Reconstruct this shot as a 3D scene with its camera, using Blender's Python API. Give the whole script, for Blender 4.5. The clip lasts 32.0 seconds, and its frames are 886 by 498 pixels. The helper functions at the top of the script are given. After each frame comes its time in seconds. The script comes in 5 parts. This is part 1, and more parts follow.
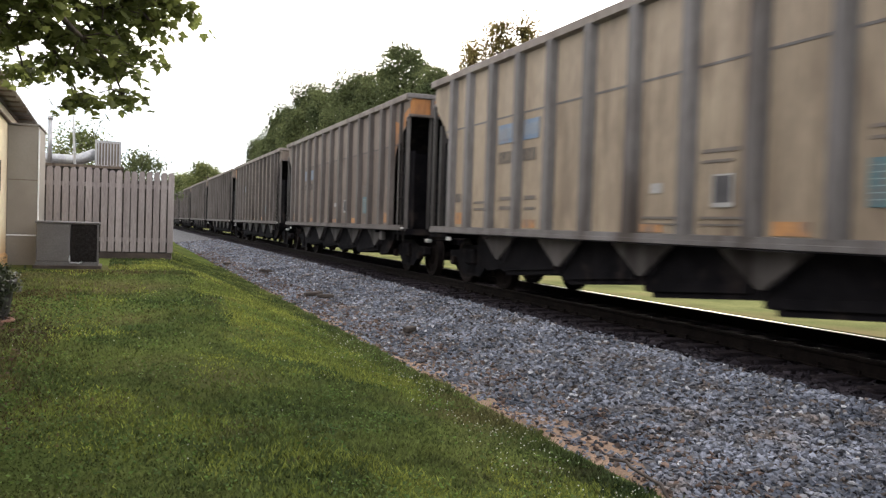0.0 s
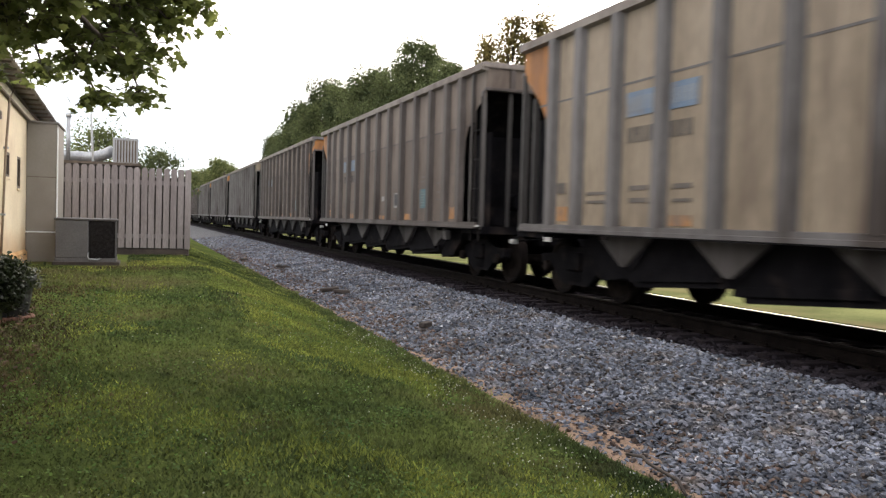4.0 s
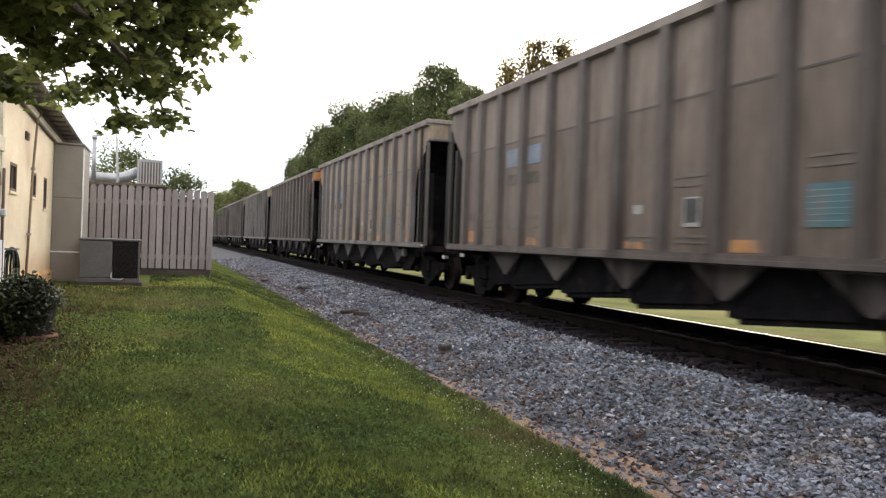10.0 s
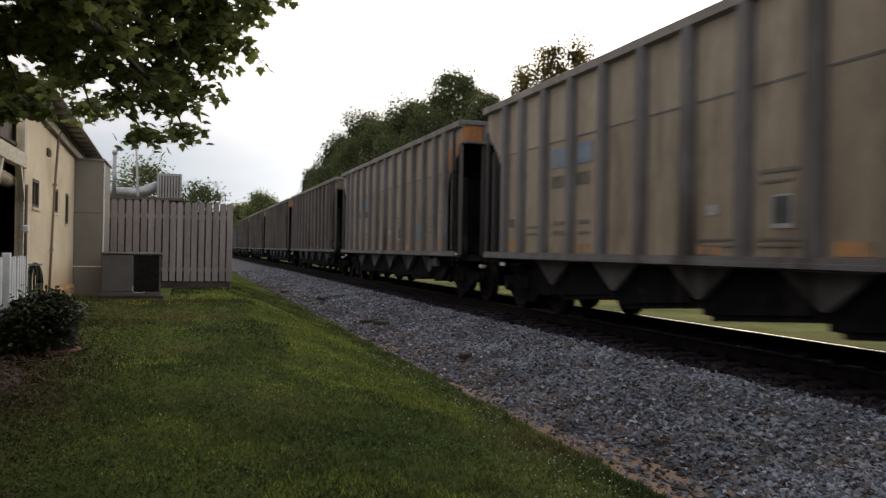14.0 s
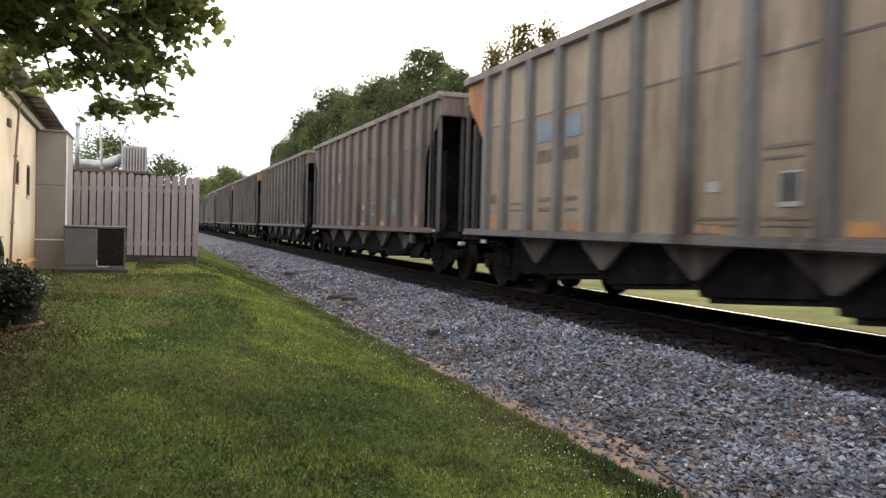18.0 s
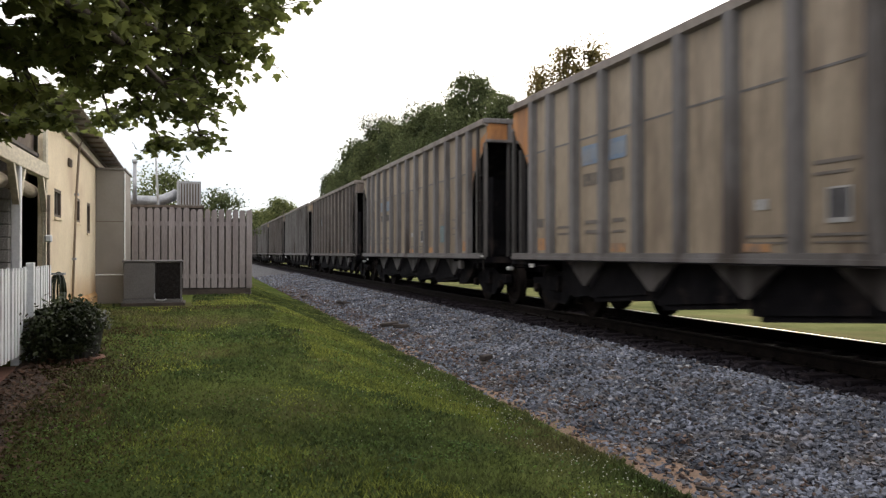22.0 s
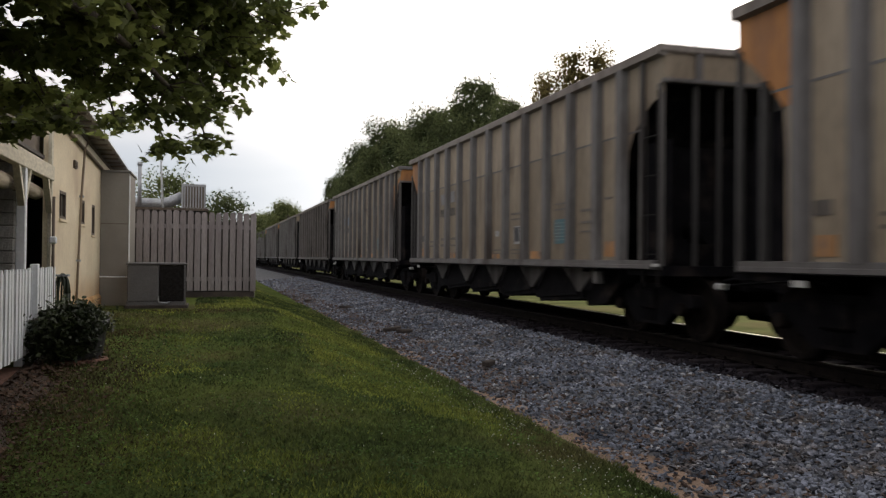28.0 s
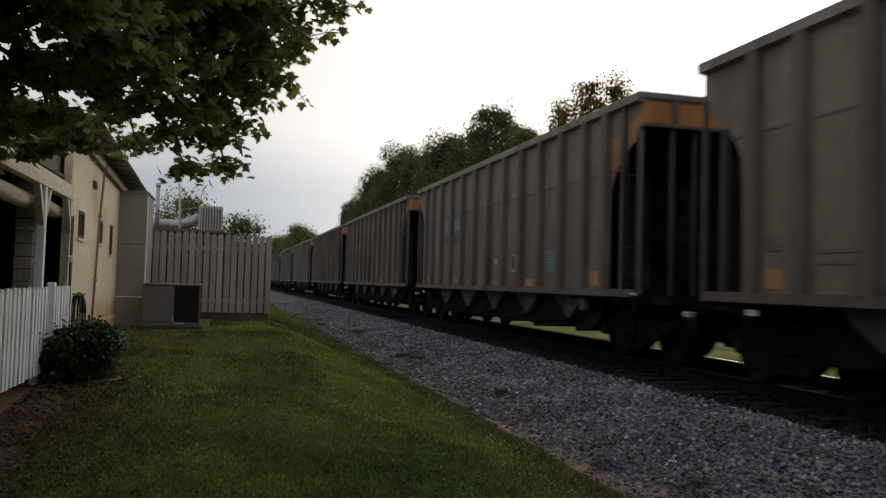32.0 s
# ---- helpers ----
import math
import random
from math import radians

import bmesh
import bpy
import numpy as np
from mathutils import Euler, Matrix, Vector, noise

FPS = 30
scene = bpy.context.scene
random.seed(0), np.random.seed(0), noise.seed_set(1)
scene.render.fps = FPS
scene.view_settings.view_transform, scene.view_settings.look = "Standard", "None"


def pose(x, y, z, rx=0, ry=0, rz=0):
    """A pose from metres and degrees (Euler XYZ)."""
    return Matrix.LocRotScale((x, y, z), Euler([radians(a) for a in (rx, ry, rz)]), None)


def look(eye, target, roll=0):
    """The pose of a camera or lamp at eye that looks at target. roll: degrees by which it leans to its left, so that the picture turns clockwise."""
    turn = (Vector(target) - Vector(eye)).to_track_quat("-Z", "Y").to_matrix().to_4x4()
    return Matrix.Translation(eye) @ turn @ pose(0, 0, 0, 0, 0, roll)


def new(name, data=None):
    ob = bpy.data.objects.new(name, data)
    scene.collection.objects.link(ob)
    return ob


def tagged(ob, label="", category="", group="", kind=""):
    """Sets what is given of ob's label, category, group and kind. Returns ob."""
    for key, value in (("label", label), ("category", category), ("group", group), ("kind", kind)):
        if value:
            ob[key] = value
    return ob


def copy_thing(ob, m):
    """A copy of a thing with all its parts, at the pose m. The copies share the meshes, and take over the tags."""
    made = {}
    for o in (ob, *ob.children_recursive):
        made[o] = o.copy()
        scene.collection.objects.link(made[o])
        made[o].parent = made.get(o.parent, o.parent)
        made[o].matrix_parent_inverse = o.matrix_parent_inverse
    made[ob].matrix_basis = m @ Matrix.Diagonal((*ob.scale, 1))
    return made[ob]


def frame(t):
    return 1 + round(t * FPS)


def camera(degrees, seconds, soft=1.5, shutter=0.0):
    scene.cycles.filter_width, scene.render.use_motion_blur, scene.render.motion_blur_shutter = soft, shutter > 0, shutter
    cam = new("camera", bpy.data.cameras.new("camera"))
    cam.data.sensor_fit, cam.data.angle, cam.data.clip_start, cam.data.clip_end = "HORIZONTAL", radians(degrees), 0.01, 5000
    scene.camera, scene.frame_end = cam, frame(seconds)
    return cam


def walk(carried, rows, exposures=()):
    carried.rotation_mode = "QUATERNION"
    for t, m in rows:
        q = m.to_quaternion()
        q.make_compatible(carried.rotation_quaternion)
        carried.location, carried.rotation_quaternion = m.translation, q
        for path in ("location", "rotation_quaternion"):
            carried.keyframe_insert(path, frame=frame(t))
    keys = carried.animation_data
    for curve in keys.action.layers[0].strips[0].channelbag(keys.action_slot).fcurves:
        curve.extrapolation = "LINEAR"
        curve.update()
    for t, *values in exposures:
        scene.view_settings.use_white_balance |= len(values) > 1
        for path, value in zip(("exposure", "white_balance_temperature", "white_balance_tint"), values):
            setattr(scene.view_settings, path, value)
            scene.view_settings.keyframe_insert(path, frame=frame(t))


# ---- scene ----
cam = camera(56.07, 32.0, soft=1.3, shutter=0.22)
EYE = (0.0, 0.0, 1.6)
TURNS = [
    (0, 88.45, -1.89, -21.10), (0.5, 88.27, -1.98, -20.68), (1, 88.22, -1.94, -20.60), (1.5, 88.28, -1.82, -20.74),
    (2, 88.23, -1.80, -20.70), (2.5, 88.17, -1.71, -20.32), (3, 88.08, -1.67, -20.13), (3.5, 88.02, -1.68, -20.10),
    (5.5, 88.64, -1.80, -19.54), (6, 88.74, -1.90, -19.38), (6.5, 88.95, -1.85, -19.29), (7, 89.17, -1.85, -19.15),
    (7.5, 89.25, -1.90, -19.21), (8, 89.33, -2.10, -19.07), (8.5, 89.40, -2.11, -19.03), (9, 89.48, -2.02, -18.81),
    (9.5, 89.55, -2.10, -18.67), (10, 89.61, -2.06, -18.64), (10.5, 89.68, -2.08, -18.59), (11, 89.75, -2.08, -18.41),
    (11.5, 89.95, -2.21, -18.16), (12, 90.36, -2.41, -18.36), (12.5, 90.64, -2.39, -18.19), (13, 90.39, -2.00, -17.09),
    (13.5, 91.21, -2.01, -15.38), (14, 90.14, -1.04, -17.37), (14.5, 89.70, -0.72, -19.09), (15, 89.33, -0.94, -20.30),
    (15.5, 88.08, -0.53, -20.77), (17.5, 87.17, -0.78, -19.51), (18, 88.55, -1.54, -19.52), (18.5, 88.85, -1.23, -18.93),
    (19, 87.94, -0.42, -18.58), (19.5, 89.05, -0.80, -18.39), (20, 88.64, -0.75, -17.09), (20.5, 89.17, -1.00, -15.98),
    (21, 89.62, -0.42, -16.03), (21.5, 89.85, -0.28, -16.22), (22, 90.29, -0.02, -16.08), (22.5, 90.24, 0.17, -15.99),
    (23, 90.18, 0.21, -15.83), (23.5, 90.10, 0.32, -15.69), (24, 90.07, 0.39, -15.48), (24.5, 90.20, 0.28, -15.20),
    (26.5, 90.46, -0.77, -15.39), (27, 90.47, -0.68, -15.92), (27.5, 90.48, -0.66, -15.95), (28, 90.65, -0.57, -15.83),
    (28.5, 90.97, -0.61, -15.55), (29, 91.01, -0.62, -15.39), (29.5, 91.31, -0.78, -15.19), (30, 91.54, -0.94, -15.09),
    (30.5, 91.78, -1.01, -14.90), (31, 92.10, -1.30, -14.94), (31.5, 92.40, -1.56, -14.90), (32, 92.42, -1.63, -14.85),
]
EXPOSURES = [(0, -0.01), (3, -0.06), (7, -0.11), (10, -0.11), (11, -0.51), (12, -0.96), (13, -0.91), (14, -1.31), (15, -1.21), (16.5, -0.41), (18, -0.06), (19, -0.01), (20, -0.01), (21, -0.46), (22, -0.61), (22.5, -0.96), (23, -0.96),
             (24, -0.96), (27, -1.31), (28, -1.31), (30, -1.51), (31, -1.46), (32, -1.81)]
walk(cam, [(t, pose(*EYE, rx, ry, rz)) for t, rx, ry, rz in TURNS], EXPOSURES)

# ---- light ----
SUN_TURN, SUN_UP = 38.0, 15.0      # degrees to the right of the track, degrees over the horizon
world = bpy.data.worlds.new("world")
scene.world = world
world.use_nodes = True
wn, wl = world.node_tree.nodes, world.node_tree.links
wn.clear()
w_out, w_bg = wn.new("ShaderNodeOutputWorld"), wn.new("ShaderNodeBackground")
w_sky, w_hsv = wn.new("ShaderNodeTexSky"), wn.new("ShaderNodeHueSaturation")
w_sky.sky_type, w_sky.sun_disc = "NISHITA", False
w_sky.sun_elevation, w_sky.sun_rotation = radians(SUN_UP), radians(SUN_TURN)
w_sky.dust_density, w_sky.air_density, w_sky.ozone_density = 3.0, 1.0, 1.0
w_hsv.inputs["Saturation"].default_value, w_hsv.inputs["Value"].default_value = 0.22, 1.5
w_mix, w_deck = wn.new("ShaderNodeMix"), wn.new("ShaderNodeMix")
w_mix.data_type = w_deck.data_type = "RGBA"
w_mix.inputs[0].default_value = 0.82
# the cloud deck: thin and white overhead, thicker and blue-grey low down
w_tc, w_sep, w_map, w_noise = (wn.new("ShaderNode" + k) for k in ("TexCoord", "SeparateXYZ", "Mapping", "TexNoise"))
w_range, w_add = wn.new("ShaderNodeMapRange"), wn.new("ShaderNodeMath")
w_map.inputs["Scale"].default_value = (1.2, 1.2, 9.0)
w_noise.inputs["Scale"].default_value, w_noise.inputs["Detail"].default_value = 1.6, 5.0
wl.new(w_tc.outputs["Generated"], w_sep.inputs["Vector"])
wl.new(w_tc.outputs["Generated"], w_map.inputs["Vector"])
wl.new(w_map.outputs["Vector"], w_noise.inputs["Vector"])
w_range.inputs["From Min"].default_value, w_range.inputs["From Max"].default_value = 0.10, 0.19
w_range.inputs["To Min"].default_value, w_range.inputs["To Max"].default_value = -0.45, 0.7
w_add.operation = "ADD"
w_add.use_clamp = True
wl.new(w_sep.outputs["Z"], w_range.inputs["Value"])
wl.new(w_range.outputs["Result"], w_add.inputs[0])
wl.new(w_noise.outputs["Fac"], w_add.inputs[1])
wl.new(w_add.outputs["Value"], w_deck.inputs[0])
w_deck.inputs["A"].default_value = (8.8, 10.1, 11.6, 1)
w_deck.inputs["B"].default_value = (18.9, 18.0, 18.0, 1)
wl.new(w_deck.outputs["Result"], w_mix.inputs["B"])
wl.new(w_sky.outputs["Color"], w_hsv.inputs["Color"])
wl.new(w_hsv.outputs["Color"], w_mix.inputs["A"])
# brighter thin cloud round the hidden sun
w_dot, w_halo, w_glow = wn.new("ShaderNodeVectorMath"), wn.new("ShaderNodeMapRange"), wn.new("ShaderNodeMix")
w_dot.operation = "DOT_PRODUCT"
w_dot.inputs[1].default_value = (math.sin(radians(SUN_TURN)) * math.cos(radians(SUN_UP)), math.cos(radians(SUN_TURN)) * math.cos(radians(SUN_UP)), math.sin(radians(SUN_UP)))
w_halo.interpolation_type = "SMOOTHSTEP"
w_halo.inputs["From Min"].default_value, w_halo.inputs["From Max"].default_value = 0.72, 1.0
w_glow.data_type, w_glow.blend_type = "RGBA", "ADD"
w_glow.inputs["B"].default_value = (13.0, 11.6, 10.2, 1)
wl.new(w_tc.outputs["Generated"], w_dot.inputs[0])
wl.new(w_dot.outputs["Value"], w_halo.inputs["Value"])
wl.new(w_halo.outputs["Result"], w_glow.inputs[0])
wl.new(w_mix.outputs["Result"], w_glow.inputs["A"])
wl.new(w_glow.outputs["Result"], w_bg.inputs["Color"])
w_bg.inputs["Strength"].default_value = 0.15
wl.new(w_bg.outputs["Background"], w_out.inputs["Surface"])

sun_data = bpy.data.lights.new("sun", "SUN")
sun_data.energy, sun_data.angle, sun_data.color = 0.9, radians(14), (1.0, 0.82, 0.60)
sun = new("sun", sun_data)
sun_from = Vector((math.sin(radians(SUN_TURN)) * math.cos(radians(SUN_UP)), math.cos(radians(SUN_TURN)) * math.cos(radians(SUN_UP)), math.sin(radians(SUN_UP))))
sun.matrix_world = look(sun_from * 60, (0, 0, 0))


# ---- materials ----
def material(name, dark, light, scale=3.0, rough=0.7, metal=0.0, bump=0.15, fine=40.0, stretch=(1, 1, 1), stain=None, stain_scale=0.7,
             stain_amount=0.5, island=0.0, obj=0.0, translucent=0.0, spec=0.5, mottle=0.2):
    """Two tones mixed by a coarse and a fine noise, an optional stain tone, bump and roughness variation."""
    m = bpy.data.materials.new(name)
    m.use_nodes = True
    n, l = m.node_tree.nodes, m.node_tree.links
    b = n["Principled BSDF"]
    tc, mp = n.new("ShaderNodeTexCoord"), n.new("ShaderNodeMapping")
    mp.inputs["Scale"].default_value = stretch
    l.new(tc.outputs["Object"], mp.inputs["Vector"])

    def noise_of(s, detail=4.0):
        t = n.new("ShaderNodeTexNoise")
        t.inputs["Scale"].default_value, t.inputs["Detail"].default_value = s, detail
        l.new(mp.outputs["Vector"], t.inputs["Vector"])
        return t.outputs["Fac"]

    def blend(kind, fac, a, c):
        x = n.new("ShaderNodeMix")
        x.data_type, x.blend_type = "RGBA", kind
        for sock, v in ((x.inputs[0], fac), (x.inputs["A"], a), (x.inputs["B"], c)):
            if isinstance(v, (int, float)):
                sock.default_value = v
            elif isinstance(v, tuple):
                sock.default_value = (*v, 1)
            else:
                l.new(v, sock)
        return x.outputs["Result"]

    def ramp(fac, lo, hi):
        r = n.new("ShaderNodeMapRange")
        r.inputs["From Min"].default_value, r.inputs["From Max"].default_value = lo, hi
        l.new(fac, r.inputs["Value"])
        return r.outputs["Result"]

    coarse, small = noise_of(scale), noise_of(fine, 3.0)
    col = blend("MIX", ramp(coarse, 0.32, 0.68), dark, light)
    tone = blend("MIX", ramp(small, 0.25, 0.75), (1 - mottle,) * 3, (1 + mottle,) * 3)
    col = blend("MULTIPLY", 1.0, col, tone)
    if stain:
        col = blend("MIX", ramp(noise_of(stain_scale, 6.0), 0.62 - 0.25 * stain_amount, 0.80 - 0.25 * stain_amount), col, stain)
    for amount, node, sock in ((island, "ShaderNodeNewGeometry", "Random Per Island"), (obj, "ShaderNodeObjectInfo", "Random")):
        if amount:
            g = n.new(node)
            r = n.new("ShaderNodeMapRange")
            r.inputs["To Min"].default_value, r.inputs["To Max"].default_value = 1 - amount, 1 + amount
            l.new(g.outputs[sock], r.inputs["Value"])
            col = blend("MULTIPLY", 1.0, col, r.outputs["Result"])
    l.new(col, b.inputs["Base Color"])
    rr = n.new("ShaderNodeMapRange")
    rr.inputs["To Min"].default_value, rr.inputs["To Max"].default_value = max(0.03, rough - 0.12), min(1.0, rough + 0.1)
    l.new(small, rr.inputs["Value"])
    l.new(rr.outputs["Result"], b.inputs["Roughness"])
    b.inputs["Metallic"].default_value = metal
    b.inputs["Specular IOR Level"].default_value = spec
    if bump:
        bp = n.new("ShaderNodeBump")
        bp.inputs["Strength"].default_value, bp.inputs["Distance"].default_value = bump, 0.02
        l.new(small, bp.inputs["Height"])
        l.new(bp.outputs["Normal"], b.inputs["Normal"])
    if translucent:
        tr, ms = n.new("ShaderNodeBsdfTranslucent"), n.new("ShaderNodeMixShader")
        l.new(col, tr.inputs["Color"])
        ms.inputs["Fac"].default_value = translucent
        l.new(b.outputs["BSDF"], ms.inputs[1])
        l.new(tr.outputs["BSDF"], ms.inputs[2])
        l.new(ms.outputs["Shader"], n["Material Output"].inputs["Surface"])
    return m


GRASS_SOIL = material("lawn", (0.0454, 0.0648, 0.0205), (0.1080, 0.1350, 0.0389), 0.6, 0.95, bump=0.6, fine=60, stain=(0.10, 0.088, 0.046), stain_scale=0.4, stain_amount=0.45, spec=0.0, mottle=0.35)
BLADE = material("grass_blade", (0.0366, 0.0610, 0.0218), (0.1259, 0.1526, 0.0458), 0.8, 0.7, bump=0, fine=5, island=0.45, translucent=0.5, stain=(0.156, 0.135, 0.066), stain_scale=0.5, stain_amount=0.3, spec=0.15, mottle=0.45)
PALE_BLADE = material("pale_grass_blade", (0.1191, 0.1564, 0.0392), (0.2551, 0.2827, 0.0632), 0.7, 0.7, bump=0, fine=5, island=0.45, translucent=0.5, stain=(0.163, 0.146, 0.060), stain_scale=0.6, stain_amount=0.2, spec=0.1, mottle=0.4)
VERGE = material("far_verge", (0.105, 0.117, 0.050), (0.205, 0.214, 0.092), 0.5, 0.95, bump=0.6, fine=30, stain=(0.19, 0.16, 0.085), stain_scale=0.3, stain_amount=0.4, spec=0.0, mottle=0.3)
DRY_BLADE = material("dry_grass_blade", (0.0510, 0.0449, 0.0218), (0.1054, 0.0850, 0.0408), 0.9, 0.8, bump=0, fine=5, island=0.45, translucent=0.4, spec=0.1, mottle=0.4)
CLOVER_LEAF = material("clover_leaf", (0.048, 0.096, 0.024), (0.136, 0.208, 0.048), 1.5, 0.7, bump=0, fine=5, island=0.4, translucent=0.4, spec=0.25)
CLOVER = material("clover_white", (0.42, 0.43, 0.36), (0.62, 0.62, 0.56), 5, 0.8, island=0.15)
LITTER = material("dead_leaf", (0.0428, 0.0218, 0.0116), (0.0952, 0.0524, 0.0286), 5, 0.9, island=0.35)
CLAY = material("bare_clay", (0.145, 0.098, 0.068), (0.281, 0.191, 0.132), 3.0, 0.95, bump=0.8, fine=45, mottle=0.4)
BED = material("ballast_bed", (0.0381, 0.0388, 0.0429), (0.1040, 0.1059, 0.1146), 14, 0.95, bump=1.0, fine=30, mottle=0.5)
STONE = material("ballast_stone", (0.0495, 0.0582, 0.0779), (0.1815, 0.1994, 0.2443), 1.2, 0.85, bump=0.2, fine=60, island=0.65, spec=0.3, stain=(0.157, 0.128, 0.106), stain_scale=2.2, stain_amount=0.3)
STONE_PALE = material("pale_ballast_stone", (0.1728, 0.1848, 0.2029), (0.3456, 0.3575, 0.3819), 2.0, 0.85, bump=0.2, fine=60, island=0.5, spec=0.3)
STONE_WARM = material("brown_ballast_stone", (0.050, 0.042, 0.039), (0.115, 0.095, 0.085), 2.0, 0.85, bump=0.2, fine=60, island=0.5, spec=0.25)
STONE_RUST = material("rust_red_stone", (0.0731, 0.0510, 0.0432), (0.1591, 0.1156, 0.0950), 2.0, 0.9, bump=0.2, fine=60, island=0.45, spec=0.15)
STONE_ONE = material("ballast_stone_single", (0.0583, 0.0638, 0.0802), (0.1914, 0.2027, 0.2372), 1.2, 0.85, bump=0.2, fine=60, obj=0.75, spec=0.3)
# Fouled stone and creosoted wood, their colours darkened for the train's shade
FOULED_SHADED = material("fouled_ballast", (0.0119, 0.0109, 0.0139), (0.0337, 0.0295, 0.0351), 3, 0.95, bump=0.8, fine=40, island=0.35, spec=0.04)
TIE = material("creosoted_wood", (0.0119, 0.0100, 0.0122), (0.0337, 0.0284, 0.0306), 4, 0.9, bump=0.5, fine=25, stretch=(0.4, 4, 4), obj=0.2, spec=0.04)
# Rust colour taken near black to hold the shade under the cars
SHADED_RAIL_RUST = material("rail_rust", (0.0053, 0.0044, 0.0042), (0.0128, 0.0100, 0.0090), 6, 0.9, bump=0.3, spec=0.05)
# Near railhead coloured dark for the black car bottoms it mirrors
SHADED_RAILHEAD = material("dull_rail_top", (0.010, 0.0085, 0.008), (0.020, 0.017, 0.015), 9, 0.8, metal=0.3, bump=0.05, spec=0.1)
RAIL_SHINE = material("polished_steel", (0.34, 0.31, 0.24), (0.46, 0.42, 0.33), 9, 0.3, metal=1.0, bump=0.02)


# ---- small mesh tools ----
def box(bm, x0, x1, y0, y1, z0, z1, bev=0.0):
    v = [bm.verts.new(p) for p in ((x0, y0, z0), (x1, y0, z0), (x1, y1, z0), (x0, y1, z0), (x0, y0, z1), (x1, y0, z1), (x1, y1, z1), (x0, y1, z1))]
    fs = [bm.faces.new([v[i] for i in q]) for q in ((3, 2, 1, 0), (4, 5, 6, 7), (0, 1, 5, 4), (1, 2, 6, 5), (2, 3, 7, 6), (3, 0, 4, 7))]
    if bev:
        es = list({e for f in fs for e in f.edges})
        bmesh.ops.bevel(bm, geom=es, offset=bev, segments=1, affect="EDGES", profile=0.5)
    return bm


def boxes(*dims, bev=0.0):
    bm = bmesh.new()
    for d in dims:
        box(bm, *d, bev=bev)
    return bm


def rod(bm, a, b, r0, r1=None, sides=10, caps=True):
    a, b = Vector(a), Vector(b)
    r1 = r0 if r1 is None else r1
    q = (b - a).to_track_quat("Z", "Y")
    rings = []
    for c, r in ((a, r0), (b, r1)):
        rings.append([bm.verts.new(c + q @ Vector((r * math.cos(2 * math.pi * i / sides), r * math.sin(2 * math.pi * i / sides), 0))) for i in range(sides)])
    for i in range(sides):
        f = bm.faces.new((rings[0][i], rings[0][(i + 1) % sides], rings[1][(i + 1) % sides], rings[1][i]))
        f.smooth = sides > 6
    if caps:
        bm.faces.new(rings[0][::-1]), bm.faces.new(rings[1])
    return bm


def tube(bm, pts, r, sides=8, taper=1.0):
    """One continuous tube through the points."""
    pts = [Vector(p) for p in pts]
    n, rings = len(pts) - 1, []
    for i, p in enumerate(pts):
        along = (pts[min(i + 1, n)] - pts[max(i - 1, 0)]).normalized()
        side = along.cross(Vector((0.31, 0.23, 0.92))).normalized()
        up, ra = along.cross(side), r * (1 + (taper - 1) * i / n)
        rings.append([bm.verts.new(p + ra * (math.cos(2 * math.pi * k / sides) * side + math.sin(2 * math.pi * k / sides) * up)) for k in range(sides)])
    for a, b in zip(rings, rings[1:]):
        for k in range(sides):
            f = bm.faces.new((a[k], b[k], b[(k + 1) % sides], a[(k + 1) % sides]))
            f.smooth = True
    bm.faces.new(rings[0]), bm.faces.new(rings[-1][::-1])
    return bm


def extrude_yz(bm, poly, x0, x1):
    """A prism along x over a polygon of (y, z)."""
    a, b = [[bm.verts.new((x, y, z)) for y, z in poly] for x in (x0, x1)]
    n = len(poly)
    fs = [bm.faces.new(a), bm.faces.new(b[::-1])]
    for i in range(n):
        fs.append(bm.faces.new((a[i], b[i], b[(i + 1) % n], a[(i + 1) % n])))
    bmesh.ops.recalc_face_normals(bm, faces=fs)
    return bm


def extrude_xz(bm, poly, y0, y1):
    a, b = [[bm.verts.new((x, y, z)) for x, z in poly] for y in (y0, y1)]
    n = len(poly)
    fs = [bm.faces.new(a), bm.faces.new(b[::-1])]
    for i in range(n):
        fs.append(bm.faces.new((a[i], b[i], b[(i + 1) % n], a[(i + 1) % n])))
    bmesh.ops.recalc_face_normals(bm, faces=fs)
    return bm


def part(name, bm, mat, parent=None, label=""):
    me = bpy.data.meshes.new(name)
    bm.to_mesh(me)
    bm.free()
    me.materials.append(mat)
    ob = new(name, me)
    ob.parent = parent
    if label:
        ob["label"] = label
    return ob


def share(name, ob, parent, m=None, label=""):
    """Another object on the same mesh."""
    o = new(name, ob.data)
    o.parent = parent
    if m is not None:
        o.matrix_basis = m
    if label:
        o["label"] = label
    return o


def thing(name, label, category, group="", kind="", at=(0, 0, 0)):
    ob = new(name)
    ob.location = at
    ob.empty_display_size = 0.3
    return tagged(ob, label, category, group, kind)


def soup(name, verts, faces, mat, parent=None, smooth=False):
    """One mesh from computed arrays."""
    me = bpy.data.meshes.new(name)
    me.from_pydata([tuple(v) for v in verts] if not isinstance(verts, list) else verts, [], faces if isinstance(faces, list) else [tuple(f) for f in faces])
    if smooth:
        me.polygons.foreach_set("use_smooth", [True] * len(me.polygons))
    me.materials.append(mat)
    ob = new(name, me)
    ob.parent = parent
    return ob


def lerp(a, b, t):
    return a + (b - a) * t


def clamp01(t):
    return max(0.0, min(1.0, t))


def ease(t):
    t = clamp01(t)
    return t * t * (3 - 2 * t)


# ---- ground ----
RAIL_Z, TRACK_X = 0.455, 7.55


